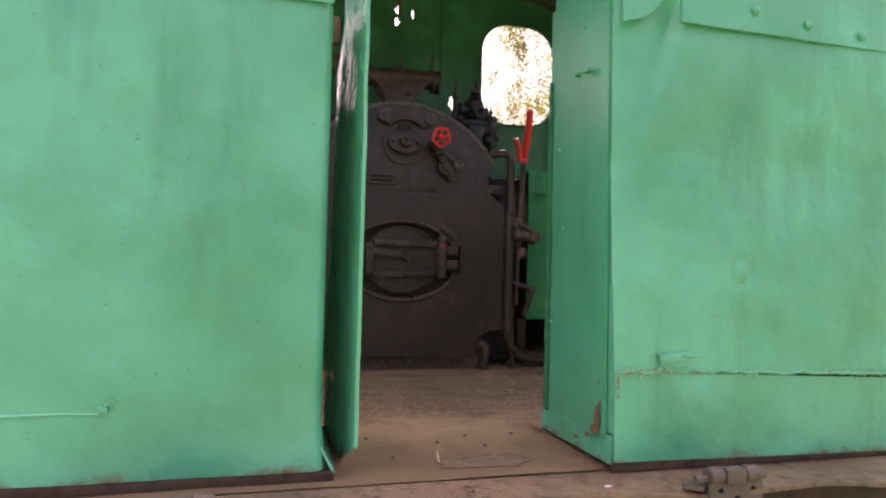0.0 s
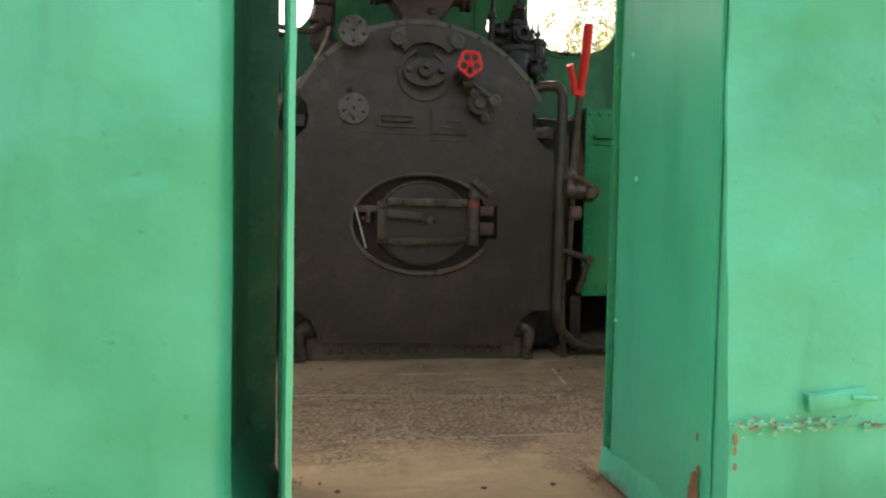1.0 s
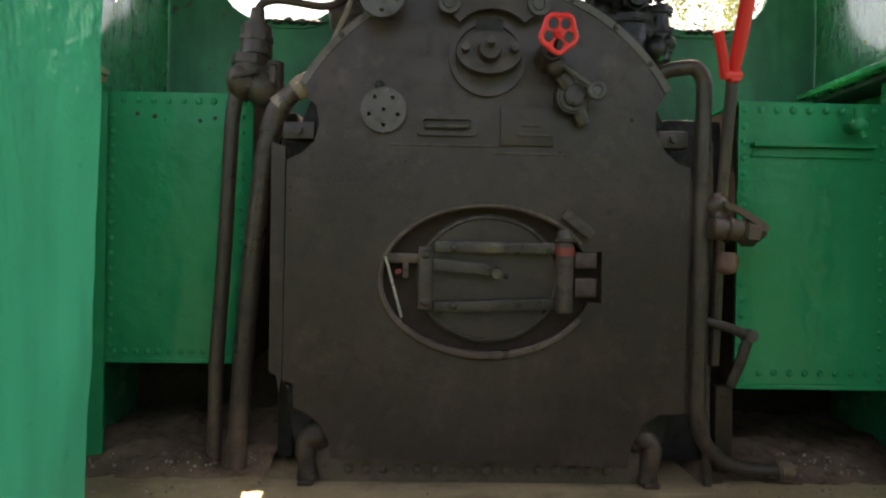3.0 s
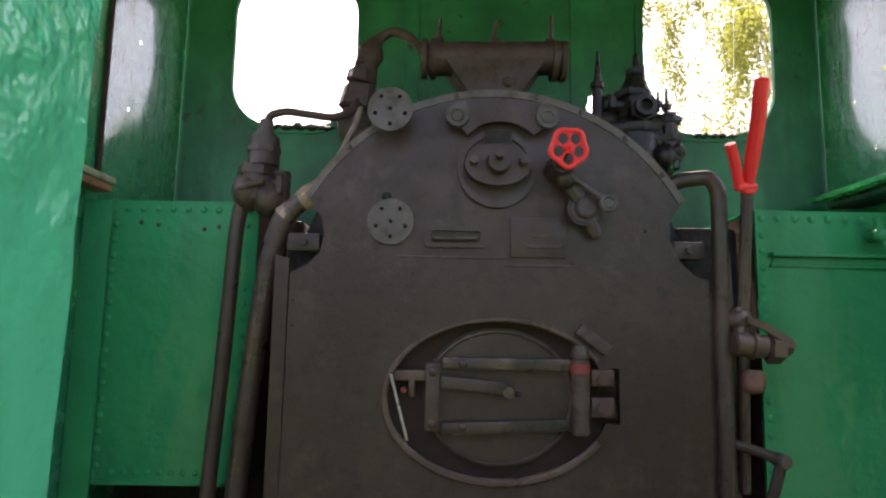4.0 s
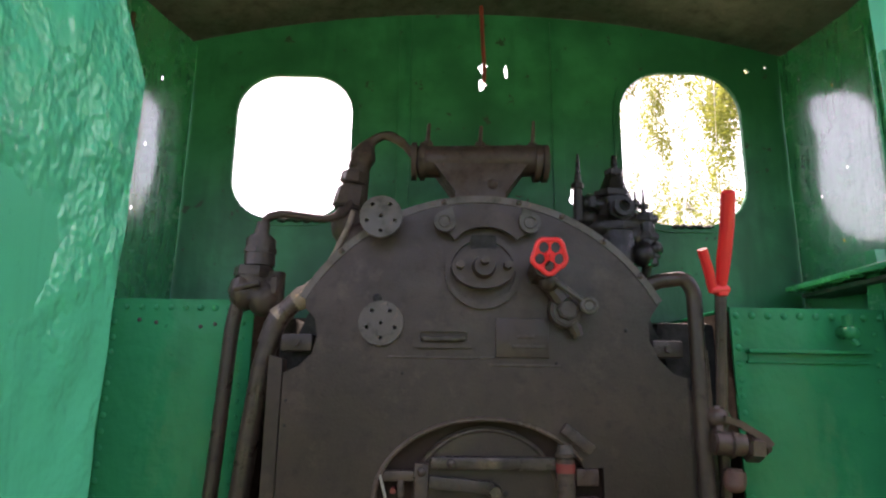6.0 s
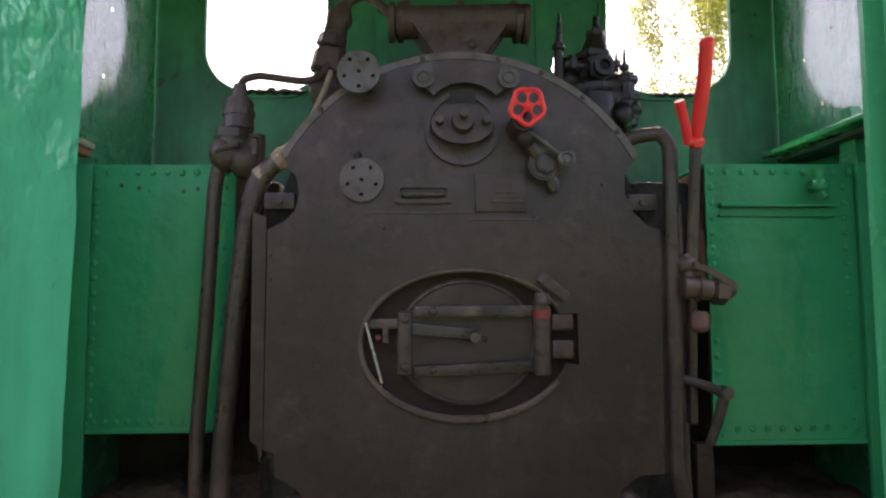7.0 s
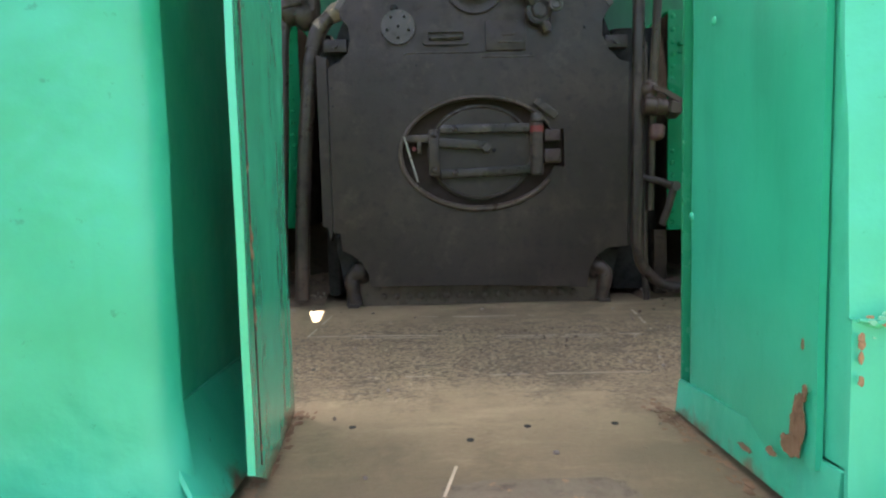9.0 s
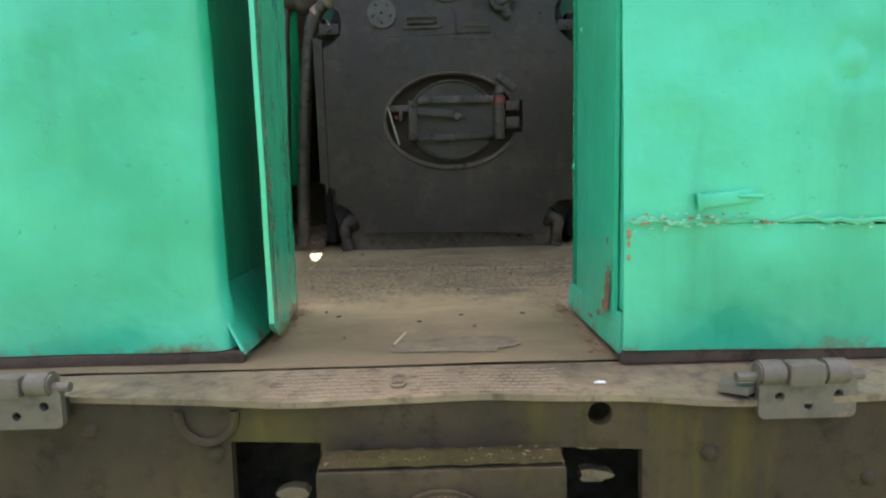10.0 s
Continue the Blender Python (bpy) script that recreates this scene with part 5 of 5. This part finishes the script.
lv = thing("reversing_lever", (0.605, 0.0, 0.3), "tall iron lever with a bright red double grip", "lever")
part("rod", bm_of(tube, [(0.605, 0.03, 0.32), (0.603, 0.0, 0.72), (0.606, -0.045, 1.05)], 0.014, 10, 0), IRON, lv)
part("grip", bm_of(tube, [(0.606, -0.048, 1.05), (0.603, -0.067, 1.08), (0.600, -0.085, 1.11), (0.590, -0.14, 1.19), (0.579, -0.18, 1.250), (0.578, -0.184, 1.257), (0.577, -0.188, 1.262), (0.5765, -0.190, 1.265)], lambda u: (0.012 + 0.005 * min(1, u * 4)) * (1.0 if u < 0.75 else 0.93 if u < 0.87 else 0.75 if u < 0.95 else 0.45), 12, 0), RED, lv, "bright red rounded grip")
part("trigger", bm_of(tube, [(0.584, -0.052, 1.043), (0.566, -0.075, 1.09), (0.542, -0.10, 1.140)], 0.0125, 10, 0.01), RED, lv, "red trigger lever")
bm = bmesh.new()
cyl(bm, (0.574, -0.06, 1.045), (0.622, -0.055, 1.048), 0.010, None, 12, 0.002)
box(bm, 0.592, 0.618, -0.064, -0.034, 1.030, 1.062, 0.006)
part("pivot", bm, RED, lv)
ck = thing("drain_cock", (0.62, -0.03, 0.56), "rusty iron drain cock on the boiler side", "cock")
COCK = sooty("rusty_iron", (0.070, 0.047, 0.037), (0.14, 0.09, 0.07), 0.38, 0.3)
bm = bmesh.new()
cyl(bm, (0.560, -0.03, 0.674), (0.640, -0.03, 0.668), 0.030, 0.027, 16, 0.004)
cyl(bm, (0.600, -0.03, 0.671), (0.612, -0.03, 0.670), 0.034, None, 16, 0.003)
ball(bm, (0.588, -0.005, 0.730), 0.034, (1, 1, 0.9))
cyl(bm, (0.588, -0.02, 0.690), (0.588, -0.01, 0.760), 0.018, 0.014, 8, 0.003)
part("body", bm, COCK, ck)
bm = bmesh.new()
cyl(bm, (0.640, -0.03, 0.664), (0.680, -0.03, 0.660), 0.036, 0.033, 6, 0.005)
cyl(bm, (0.680, -0.03, 0.664), (0.700, -0.03, 0.668), 0.024, 0.016, 8, 0.003)
part("union_nut", bm, COCK, ck)
bm = bmesh.new()
sheet(bm, [(0.590, 0.738), (0.625, 0.728), (0.690, 0.690), (0.704, 0.672), (0.694, 0.664), (0.676, 0.680), (0.620, 0.712), (0.590, 0.722)], [], 0.012, lambda a, b, d: (a, -0.050 + d, b))
part("handle", bm, COCK, ck, "flat rubbed cock handle")
bm = bmesh.new()
cyl(bm, (0.612, -0.02, 0.575), (0.614, -0.02, 0.612), 0.027, 0.025, 14, 0.006)
ball(bm, (0.612, -0.02, 0.576), 0.026, (1, 1, 0.8))
part("drain_cup", bm, sooty("rust_red_iron", (0.12, 0.055, 0.045), (0.17, 0.09, 0.07), 0.5), ck, "rust-red drain cup")
pd = thing("foot_crank", (0.65, 0.0, 0.26), "bent iron crank arm beside the tank", "crank")
part("arm", bm_of(tube, [(0.575, 0.02, 0.435), (0.63, 0.0, 0.42), (0.678, -0.005, 0.400), (0.66, 0.0, 0.33), (0.640, 0.01, 0.27)], 0.013, 10, 0.015), IRON, pd)
part("pin", bm_of(cyl, (0.678, -0.025, 0.402), (0.678, 0.02, 0.402), 0.017, None, 12, 0.003), WORN, pd)

# ---- water tanks ----
def tank(x0, x1, y0, z0, z1, label):
    t = thing("water_tank", ((x0 + x1) / 2, y0 + 0.2, z0), label, "tank", "riveted tanks either side of the boiler")
    bm = bmesh.new()
    pane(bm, x0, x1, z0, z1, y0, 0.008, 30, 40, 0.008, 2.2)
    part("front_plate", bm, GREEN_TANK, t)
    part("top_plate", bm_of(box, x0, x1, y0 + 0.010, FRONT - 0.01, z1 - 0.008, z1 + 0.002, 0.002), GREEN_TANK, t)
    # inner side is dark brown and underside near-black, unlike the green front
    inner = x1 if x0 < 0 else x0
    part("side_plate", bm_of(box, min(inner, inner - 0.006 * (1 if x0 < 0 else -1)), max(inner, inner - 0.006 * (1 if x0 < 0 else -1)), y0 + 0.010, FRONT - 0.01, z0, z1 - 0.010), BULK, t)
    part("bottom_plate", bm_of(box, x0, x1, y0 + 0.010, FRONT - 0.01, z0, z0 + 0.006), SOOT_GAPS, t)
    part("lower_lip", bm_of(box, x0, x1, y0 - 0.006, y0 + 0.008, z0 - 0.010, z0 + 0.004, 0.003), GREEN_TANK, t)
    return t


tl = tank(-1.10, -0.634, 0.17, 0.290, 1.032, "green riveted water tank with patchy gloss paint")
for i in range(11):
    rivet(tl, (-1.075 + 0.0415 * i, 0.168, 1.008), (0, -1, 0), 0.010 if i > 6 else 0.008, GREEN_TANK)
for i in range(16):
    rivet(tl, (-1.022, 0.168, 0.965 - 0.0425 * i), (0, -1, 0), 0.0095, GREEN_TANK)
    rivet(tl, (-0.662, 0.168, 0.965 - 0.0425 * i), (0, -1, 0), 0.0075, GREEN_TANK)
for i in range(12):
    rivet(tl, (-1.010 + 0.031 * i, 0.168, 0.312), (0, -1, 0), 0.0085, GREEN_TANK)
for x, z in ((-0.953, 0.972), (-0.905, 0.965), (-0.78, 0.955), (-0.74, 0.962)):
    rivet(tl, (x, 0.168, z), (0, -1, 0), 0.006, IRON, "bolt")
tr = tank(0.689, 1.24, 0.09, 0.255, 1.020, "glossy green riveted water tank with a ledge and tap")
for i in range(11):
    rivet(tr, (0.705 + 0.0445 * i, 0.088, 0.998), (0, -1, 0), 0.0105, GREEN_TANK)
for i in range(17):
    if i not in (7, 8, 9):
        rivet(tr, (0.705, 0.088, 0.953 - 0.0425 * i), (0, -1, 0), 0.0105, GREEN_TANK)
    rivet(tr, (1.085, 0.088, 0.953 - 0.0425 * i), (0, -1, 0), 0.008, GREEN_TANK)
for i in range(9):
    rivet(tr, (0.755 + 0.042 * i, 0.088, 0.288), (0, -1, 0), 0.009, GREEN_TANK)
bm = bmesh.new()
box(bm, 0.722, 1.055, 0.064, 0.090, 0.896, 0.908, 0.003)
box(bm, 0.722, 1.055, 0.078, 0.090, 0.870, 0.878, 0.002)
part("ledge", bm, GREEN_TANK, tr)
part("slot", bm_of(box, 0.728, 1.05, 0.084, 0.088, 0.879, 0.895), GREEN_TANK, tr)
bm = bmesh.new()
cyl(bm, (0.995, 0.088, 0.955), (0.988, 0.045, 0.953), 0.018, None, 10)
ball(bm, (0.988, 0.042, 0.951), 0.022, (1.1, 0.9, 0.9))
cyl(bm, (0.988, 0.045, 0.955), (0.985, 0.045, 0.998), 0.012, 0.015, 10)
cyl(bm, (0.988, 0.045, 0.945), (0.995, 0.030, 0.915), 0.010, 0.008, 10)
part("tap", bm, GREEN_TANK, tr, "painted-over tap")
structure("trim_tank_left", bm_of(box, -1.105, -1.030, 0.155, 0.168, -0.01, 1.03, 0.003), GREEN_TANK, "green steel angle post beside the water tank", "trim")
structure("trim_tank_right", bm_of(box, 1.115, 1.245, 0.070, 0.086, -0.01, 1.02, 0.003), GREEN_TANK, "green steel angle post beside the water tank", "trim")

# red pull rod below the roof
t = thing("whistle_pull", (0.045, 0.50, 1.9), "thin dark red whistle pull rod hanging from the roof", "rod")
part("rod", bm_of(tube, [(0.040, 0.50, 2.215), (0.045, 0.50, 2.08), (0.052, 0.50, 1.95), (0.050, 0.50, 1.90)], 0.008, 8, 0.02), DARKRED, t)
t = thing("red_catch", (1.235, 0.12, 1.68), "small red window catch on the side wall", "catch")
part("catch", bm_of(tube, [(1.246, 0.08, 1.79), (1.225, 0.09, 1.79), (1.222, 0.10, 1.68), (1.246, 0.08, 1.68)], 0.006, 8, 0.01), DARKRED, t)

# ---- floor details ----
def strip(bm, a, b, w, h=0.003):
    a, b = Vector((*a, 0)), Vector((*b, 0))
    d = (b - a).normalized()
    s = Vector((-d.y, d.x, 0)) * w / 2
    n = max(2, int((b - a).length / 0.02))
    for i in range(n):
        if noise.noise(a.lerp(b, i / n) * 11 + Vector((0, 0, 5))) > 0.16:
            continue
        p, q = a.lerp(b, i / n), a.lerp(b, (i + 1) / n)
        k0 = 0.4 + 0.8 * abs(noise.noise(p * 14))
        k1 = 0.4 + 0.8 * abs(noise.noise(q * 14))
        vs = [bm.verts.new(v) for v in (p - s * k0, q - s * k1, q + s * k1, p + s * k0)]
        for v in vs:
            v.co.z = floor_z(v.co.x, v.co.y) + h
        bm.faces.new(vs)


fp = thing("floor_patch", (0, -0.3, 0.0), "worn steel footplate patch with scoured pale edges", "floor plate")
bm = bmesh.new()
grid_sheet(bm, 50, 20, lambda u, v: (-0.51 + 0.016 * v + (0.945 + 0.036 * v) * u, -0.44 + 0.305 * v - 0.07 * u * (1 - 0.8 * v), 0.0015 + floor_z(-0.51 + 0.945 * u, -0.44 + 0.3 * v)))
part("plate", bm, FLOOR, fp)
bm = bmesh.new()
strip(bm, (-0.494, -0.133), (-0.51, -0.437), 0.012)
strip(bm, (-0.51, -0.437), (0.435, -0.509), 0.016)
strip(bm, (-0.46, -0.470), (0.30, -0.520), 0.012)
strip(bm, (-0.36, -0.845), (0.42, -0.860), 0.010)
strip(bm, (-0.10, -0.190), (0.16, -0.200), 0.020)
strip(bm, (0.435, -0.509), (0.487, -0.148), 0.014)
strip(bm, (-0.23, -0.178), (0.073, -0.217), 0.009)
# pale strip painted where a streak of sun falls on the floor
strip(bm, (0.743, -0.028), (0.734, -0.20), 0.012)
part("edge", bm, SCRATCH, fp, "scoured pale edges and one painted sun streak")["kind"] = "stuff"
fp = thing("floor_patch", (-0.02, -1.37, 0.0), "dark patch plate let into the doorway floor", "floor plate")
bm = bmesh.new()
sheet(bm, [(x + 0.022 * noise.noise(Vector((x * 34, y * 34, 1))), y + 0.020 * noise.noise(Vector((x * 26, y * 26, 5)))) for x, y in rounded(-0.022, -1.385, 0.120, 0.050, 0.045, 16)], [], 0.001, lambda a, b, d: (a, b, 0.0018 + d + floor_z(a, b)))
part("plate", bm, sooty("dark_floor_patch", (0.150, 0.115, 0.078), (0.215, 0.160, 0.105), 0.7), fp)
bm = bmesh.new()
strip(bm, (-0.140, -1.50), (-0.143, -1.38), 0.008, 0.0035)
strip(bm, (-0.143, -1.38), (-0.125, -1.29), 0.010, 0.0035)
part("edge", bm, SCRATCH, fp)
for x, y in ((-0.294, -1.12), (-0.003, -1.139), (0.142, -1.138), (-0.10, -1.19)):
    t = thing("floor_bolt_hole", (x, y, 0), "small dark bolt hole in the steel floor", "hole", "bolt holes in the floor")
    # flush near-black disc stands in for the depth of the hole
    part("rim", bm_of(cyl, (x, y, floor_z(x, y) + 0.0012), (x, y, -0.01), 0.006, None, 12), SOOT_GAPS, t)

# rust-brown dirt gathered along the door posts
rnd = random.Random(17)
bm = bmesh.new()
for k in range(240):
    if k % 2:
        x, y = 0.254 - abs(rnd.gauss(0, 0.016)), rnd.choice((rnd.gauss(-1.12, 0.035), rnd.uniform(-1.47, -1.08)))
    else:
        x, y = -0.405 + abs(rnd.gauss(0, 0.012)), rnd.uniform(-1.40, -1.04)
    h = floor_z(x, y) + 0.0016 + 0.0002 * (k % 7)
    sheet(bm, blotch(x, y, rnd.uniform(0.0015, 0.006), rnd.uniform(0.002, 0.011), k + 200, 9), [], 0.0004, lambda a, b, d: (a, b, h + d))
tagged(mesh_ob("rust_dirt", bm, sooty("rusty_dirt", (0.17, 0.095, 0.052), (0.26, 0.165, 0.095), 0.9, 0, (0.4, 0.62)), 0), "rust-brown dirt gathered along the door posts", "dirt", kind="stuff")

# dirt and coal crumbs under the tanks
for x0, x1, y0 in ((-1.10, -0.56, 0.03), (0.58, 1.24, 0.03)):
    bm = bmesh.new()
    grid_sheet(bm, 50, 40, lambda u, v: (x0 + (x1 - x0) * u, y0 + 0.5 * v, -0.004 + min(1, min(v, u * 4 if x0 > 0 else 1, 1) * 3) * (0.022 + 0.05 * v + 0.022 * noise.noise(Vector((u * 6, v * 6, x0))) + 0.012 * noise.noise(Vector((u * 22, v * 22, x0))))))
    tagged(mesh_ob("dirt_heap", bm, DIRT, 60), "brown coal dirt and crumbs heaped under the tank", "dirt", kind="stuff")
rnd = random.Random(11)
bm = bmesh.new()
for k in range(420):
    side = rnd.choice((-1, 1))
    if rnd.random() < 0.55:
        x, y = side * rnd.uniform(0.56, 1.05), rnd.gauss(0.08, 0.09)
    else:
        x, y = rnd.uniform(-0.7, 0.7), rnd.gauss(-0.5, 0.35)
    r = rnd.uniform(0.0015, 0.006)
    b2 = bmesh.new()
    bmesh.ops.create_icosphere(b2, subdivisions=1, radius=r)
    move(b2, Matrix.Translation((x, y, r * 0.5 + (0.03 if y > 0.03 and abs(x) > 0.56 else 0.0))) @ Euler((rnd.random() * 6, rnd.random() * 6, 0)).to_matrix().to_4x4() @ Matrix.Diagonal((1, rnd.uniform(0.5, 1.3), 0.6, 1)))
    merge(bm, b2)
tagged(mesh_ob("floor_crumbs", bm, sooty("crumbs", (0.16, 0.12, 0.09), (0.42, 0.35, 0.28), 0.85, 0, (0.45, 0.6)), 0), "scattered grit and coal crumbs on the floor", "debris", kind="stuff")

# ---- rear edge: foot plate lip, beam, hinges, drawbar box ----
lip = thing("foot_plate_lip", (0, -1.58, -0.02), "wavy worn tread-plate lip at the cab's rear edge", "floor plate")
def lip_at(top):
    def at(u, v):
        x = -1.12 + 2.38 * u
        wave = 0.007 * math.sin(x * 9.0 + 1.2) + 0.006 * noise.noise(Vector((x * 6, 0, 4)))
        y = -1.503 - (0.142 + 0.055 * x) * v + wave * v * 0.6
        z = -0.002 - 0.004 * v + wave * 0.6 * v * v - (0.0 if top else 0.010)
        return (x, y, z)
    return at
bm = bmesh.new()
grid_sheet(bm, 90, 8, lip_at(True))
grid_sheet(bm, 90, 8, lip_at(False))
bmesh.ops.bridge_loops(bm, edges=[e for e in bm.edges if e.is_boundary])
part("plate", bm, LIP, lip)
bm = bmesh.new()
for j in range(7):
    for i in range(34):
        x = -0.33 + 0.0142 * i + (0.007 if j % 2 else 0)
        if -0.145 < x < -0.10:
            continue
        v = 0.22 + 0.11 * j
        px, py, pz = lip_at(True)((x + 1.12) / 2.38, v)
        a = 0.0055
        box(bm, px - a, px + a, py - 0.0016, py + 0.0016, pz - 0.001, pz + 0.0016)
part("tread", bm, sooty("worn_tread", (0.26, 0.20, 0.14), (0.17, 0.128, 0.088), 0.5, mottle=0.5), lip, "raised worn tread bars", 0)["kind"] = "stuff"
bm = bmesh.new()
for cy in (-1.560, -1.590):
    pts = [Vector((-0.122 + 0.011 * math.cos(a), cy + 0.012 * math.sin(a), 0.0)) for a in (2 * math.pi * k / 16 for k in range(17))]
    tube(bm, pts, 0.0025, 6, 0)
part("ring_mark", bm, LIP, lip)
part("chip", bm_of(sheet, jagged(0.205, -1.606, 0.010, 0.005, 3, 9), [], 0.002, lambda a, b, d: (a, b, -0.002 + d)), sooty("white_chip", (0.85, 0.85, 0.83), (0.7, 0.7, 0.68), 0.7), lip, "white paint chip")

beam = thing("rear_beam", (0, -1.64, -0.7), "grimy dark steel rear beam with cut-outs", "beam")
holes = [[(-0.395, -0.40), (-0.245, -0.40), (-0.245, -0.082), (-0.390, -0.080)], [(0.135, -0.40), (0.262, -0.40), (0.258, -0.094), (0.135, -0.090)], ellipse(0.193, -0.036, 0.019, 0.019, 20)]
part("plate", bm_of(sheet, [(-1.12, -0.70), (1.26, -0.70), (1.26, -0.012), (-1.12, -0.012)], holes, 0.02, lambda a, b, d: (a, -1.638 - 0.055 * a + d, b)), BEAM, beam)
# near-black panel added behind the cut-outs so they stay dark
part("shadow_box", bm_of(box, -0.6, 0.5, -1.30, -1.28, -0.70, -0.03), SOOT_GAPS, beam)
bm = bmesh.new()
tube(bm, [Vector((-0.425 + 0.045 * math.cos(a), -1.617, -0.035 + 0.045 * math.sin(a))) for a in (radians(170 + 200 * k / 16) for k in range(17))], 0.008, 8, 0)
part("ring", bm, BEAM, beam)
for x, z in ((-0.415, -0.10), (-0.62, -0.06), (0.36, -0.10), (0.60, -0.14)):
    rivet(beam, (x, -1.638 - 0.055 * x, z), (0, -1, 0), 0.014, BEAM)
for s in (-1, 1):
    part("frame_side", bm_of(box, s * 0.72 - 0.012, s * 0.72 + 0.012, -1.56, 0.5, -0.8, -0.04), SOOT_GAPS, beam)
    for y in (-0.9, 0.1):
        part("wheel", bm_of(cyl, (s * 0.62, y, -0.78), (s * 0.52, y, -0.78), 0.37, None, 36, 0.01), SOOT_GAPS, beam)
rails = thing("track_rail", (0, 0, -1.15), "rusty rail under the locomotive", "rail", "rails of the track")
rails.location = (-0.55, 0, -1.15)
part("head", bm_of(box, -0.585, -0.515, -12, 12, -1.19, -1.148, 0.006), RUSTY, rails)
copy_thing(rails, Matrix.Translation((0.55, 0, -1.15)))

db = thing("drawbar_box", (-0.05, -1.72, -0.3), "mossy cast drawbar box under the footplate", "coupling")
bm = bmesh.new()
box(bm, -0.240, 0.132, -1.705, -1.640, -0.42, -0.092, 0.010)
part("housing", bm, BEAM, db)
bm = bmesh.new()
grid_sheet(bm, 30, 6, lambda u, v: (-0.236 + 0.364 * u, -1.700 + 0.058 * v, -0.0905 + 0.004 * noise.noise(Vector((u * 16, v * 5, 1))) + 0.003))
part("moss", bm, MOSS, db, "moss and dirt on the top ledge")
bm = bmesh.new()
rnd = random.Random(3)
for k in range(45):
    c = (rnd.uniform(-0.23, 0.12), -1.697 + abs(rnd.gauss(0, 0.025)), -0.084)
    b2 = bmesh.new()
    bmesh.ops.create_icosphere(b2, subdivisions=1, radius=rnd.uniform(0.0006, 0.0018))
    move(b2, Matrix.Translation(c) @ Euler((0, 0, rnd.random() * 6)).to_matrix().to_4x4() @ Matrix.Diagonal((rnd.uniform(0.7, 3), 1, 0.7, 1)))
    merge(bm, b2)
part("litter", bm, sooty("dry_litter", (0.15, 0.115, 0.06), (0.06, 0.045, 0.022), 0.9), db, "dry leaf litter", 0)["kind"] = "stuff"
bm = bmesh.new()
cyl(bm, (-0.055, -1.72, -0.205), (-0.055, -1.70, -0.205), 0.085, None, 32, 0.006)
cyl(bm, (-0.055, -1.735, -0.205), (-0.055, -1.72, -0.205), 0.060, 0.05, 28)
part("boss", bm, BEAM, db)
for x in (-0.155, -0.055, 0.045):
    bm = bmesh.new()
    cyl(bm, (x, -1.745, -0.165), (x, -1.70, -0.165), 0.020, 0.024, 6, 0.002)
    part("nut", bm, IRON, db)
for x, z in ((0.19, -0.105), (0.20, -0.165), (-0.30, -0.18)):
    t = thing("frame_bracket", (x, -1.55, z), "flaking brown bracket in the frame opening", "bracket", "brackets in the frame opening")
    part("plate", bm_of(sheet, blotch(x, z, 0.028, 0.011, int(abs(z) * 1000), 16), [], 0.02, lambda a, b, d: (a, -1.60 + d, b)), LIP, t)

HINGE = sooty("grey_cast_hinge", (0.092, 0.076, 0.066), (0.145, 0.116, 0.096), 0.6, 0.1, mottle=0.6)
def hinge(cx, back=0.0):
    t = thing("fall_plate_hinge", (cx, -1.67, -0.04), "heavy grey cast hinge with three bolt holes", "hinge", "fall plate hinges")
    hs = [ellipse(cx - 0.042, -0.006, 0.0075, 0.0075, 12), ellipse(cx + 0.046, -0.004, 0.0075, 0.0075, 12), ellipse(cx + 0.002, -0.019, 0.0075, 0.0075, 12)]
    part("leaf", bm_of(sheet, rounded(cx, -0.008, 0.073, 0.032, 0.010, 4), hs, 0.012, lambda a, b, d: (a, -1.676 + d, b)), HINGE, t)
    # near-black plate added to darken the leaf's bolt holes
    part("backing", bm_of(box, cx - 0.065, cx + 0.065, -1.662, -1.642, -0.036, 0.0), SOOT_GAPS, t)
    bm = bmesh.new()
    box(bm, cx - 0.035, cx + 0.020, -1.690, -1.655, 0.012, 0.048, 0.010)
    part("tongue", bm, HINGE, t)
    for x0, x1 in ((cx - 0.075, cx - 0.036), (cx + 0.021, cx + 0.060)):
        part("knuckle", bm_of(cyl, (x0, -1.668, 0.030), (x1, -1.668, 0.030), 0.019, None, 18, 0.003), HINGE, t)
    part("pin", bm_of(cyl, (cx - 0.105, -1.668, 0.024), (cx + 0.085, -1.668, 0.024), 0.008, None, 10), HINGE, t)
    bm = bmesh.new()
    sheet(bm, [(cx - 0.125, -1.655), (cx - 0.09, -1.675), (cx - 0.06, -1.655), (cx - 0.06, -1.62), (cx - 0.11, -1.63)], [], 0.012, lambda a, b, d: (a, b, -0.003 + d))
    part("strap", bm, HINGE, t)
    for ob in t.children:
        ob.location.y += back
    return t
hinge(0.496)
hinge(-0.712, 0.036)
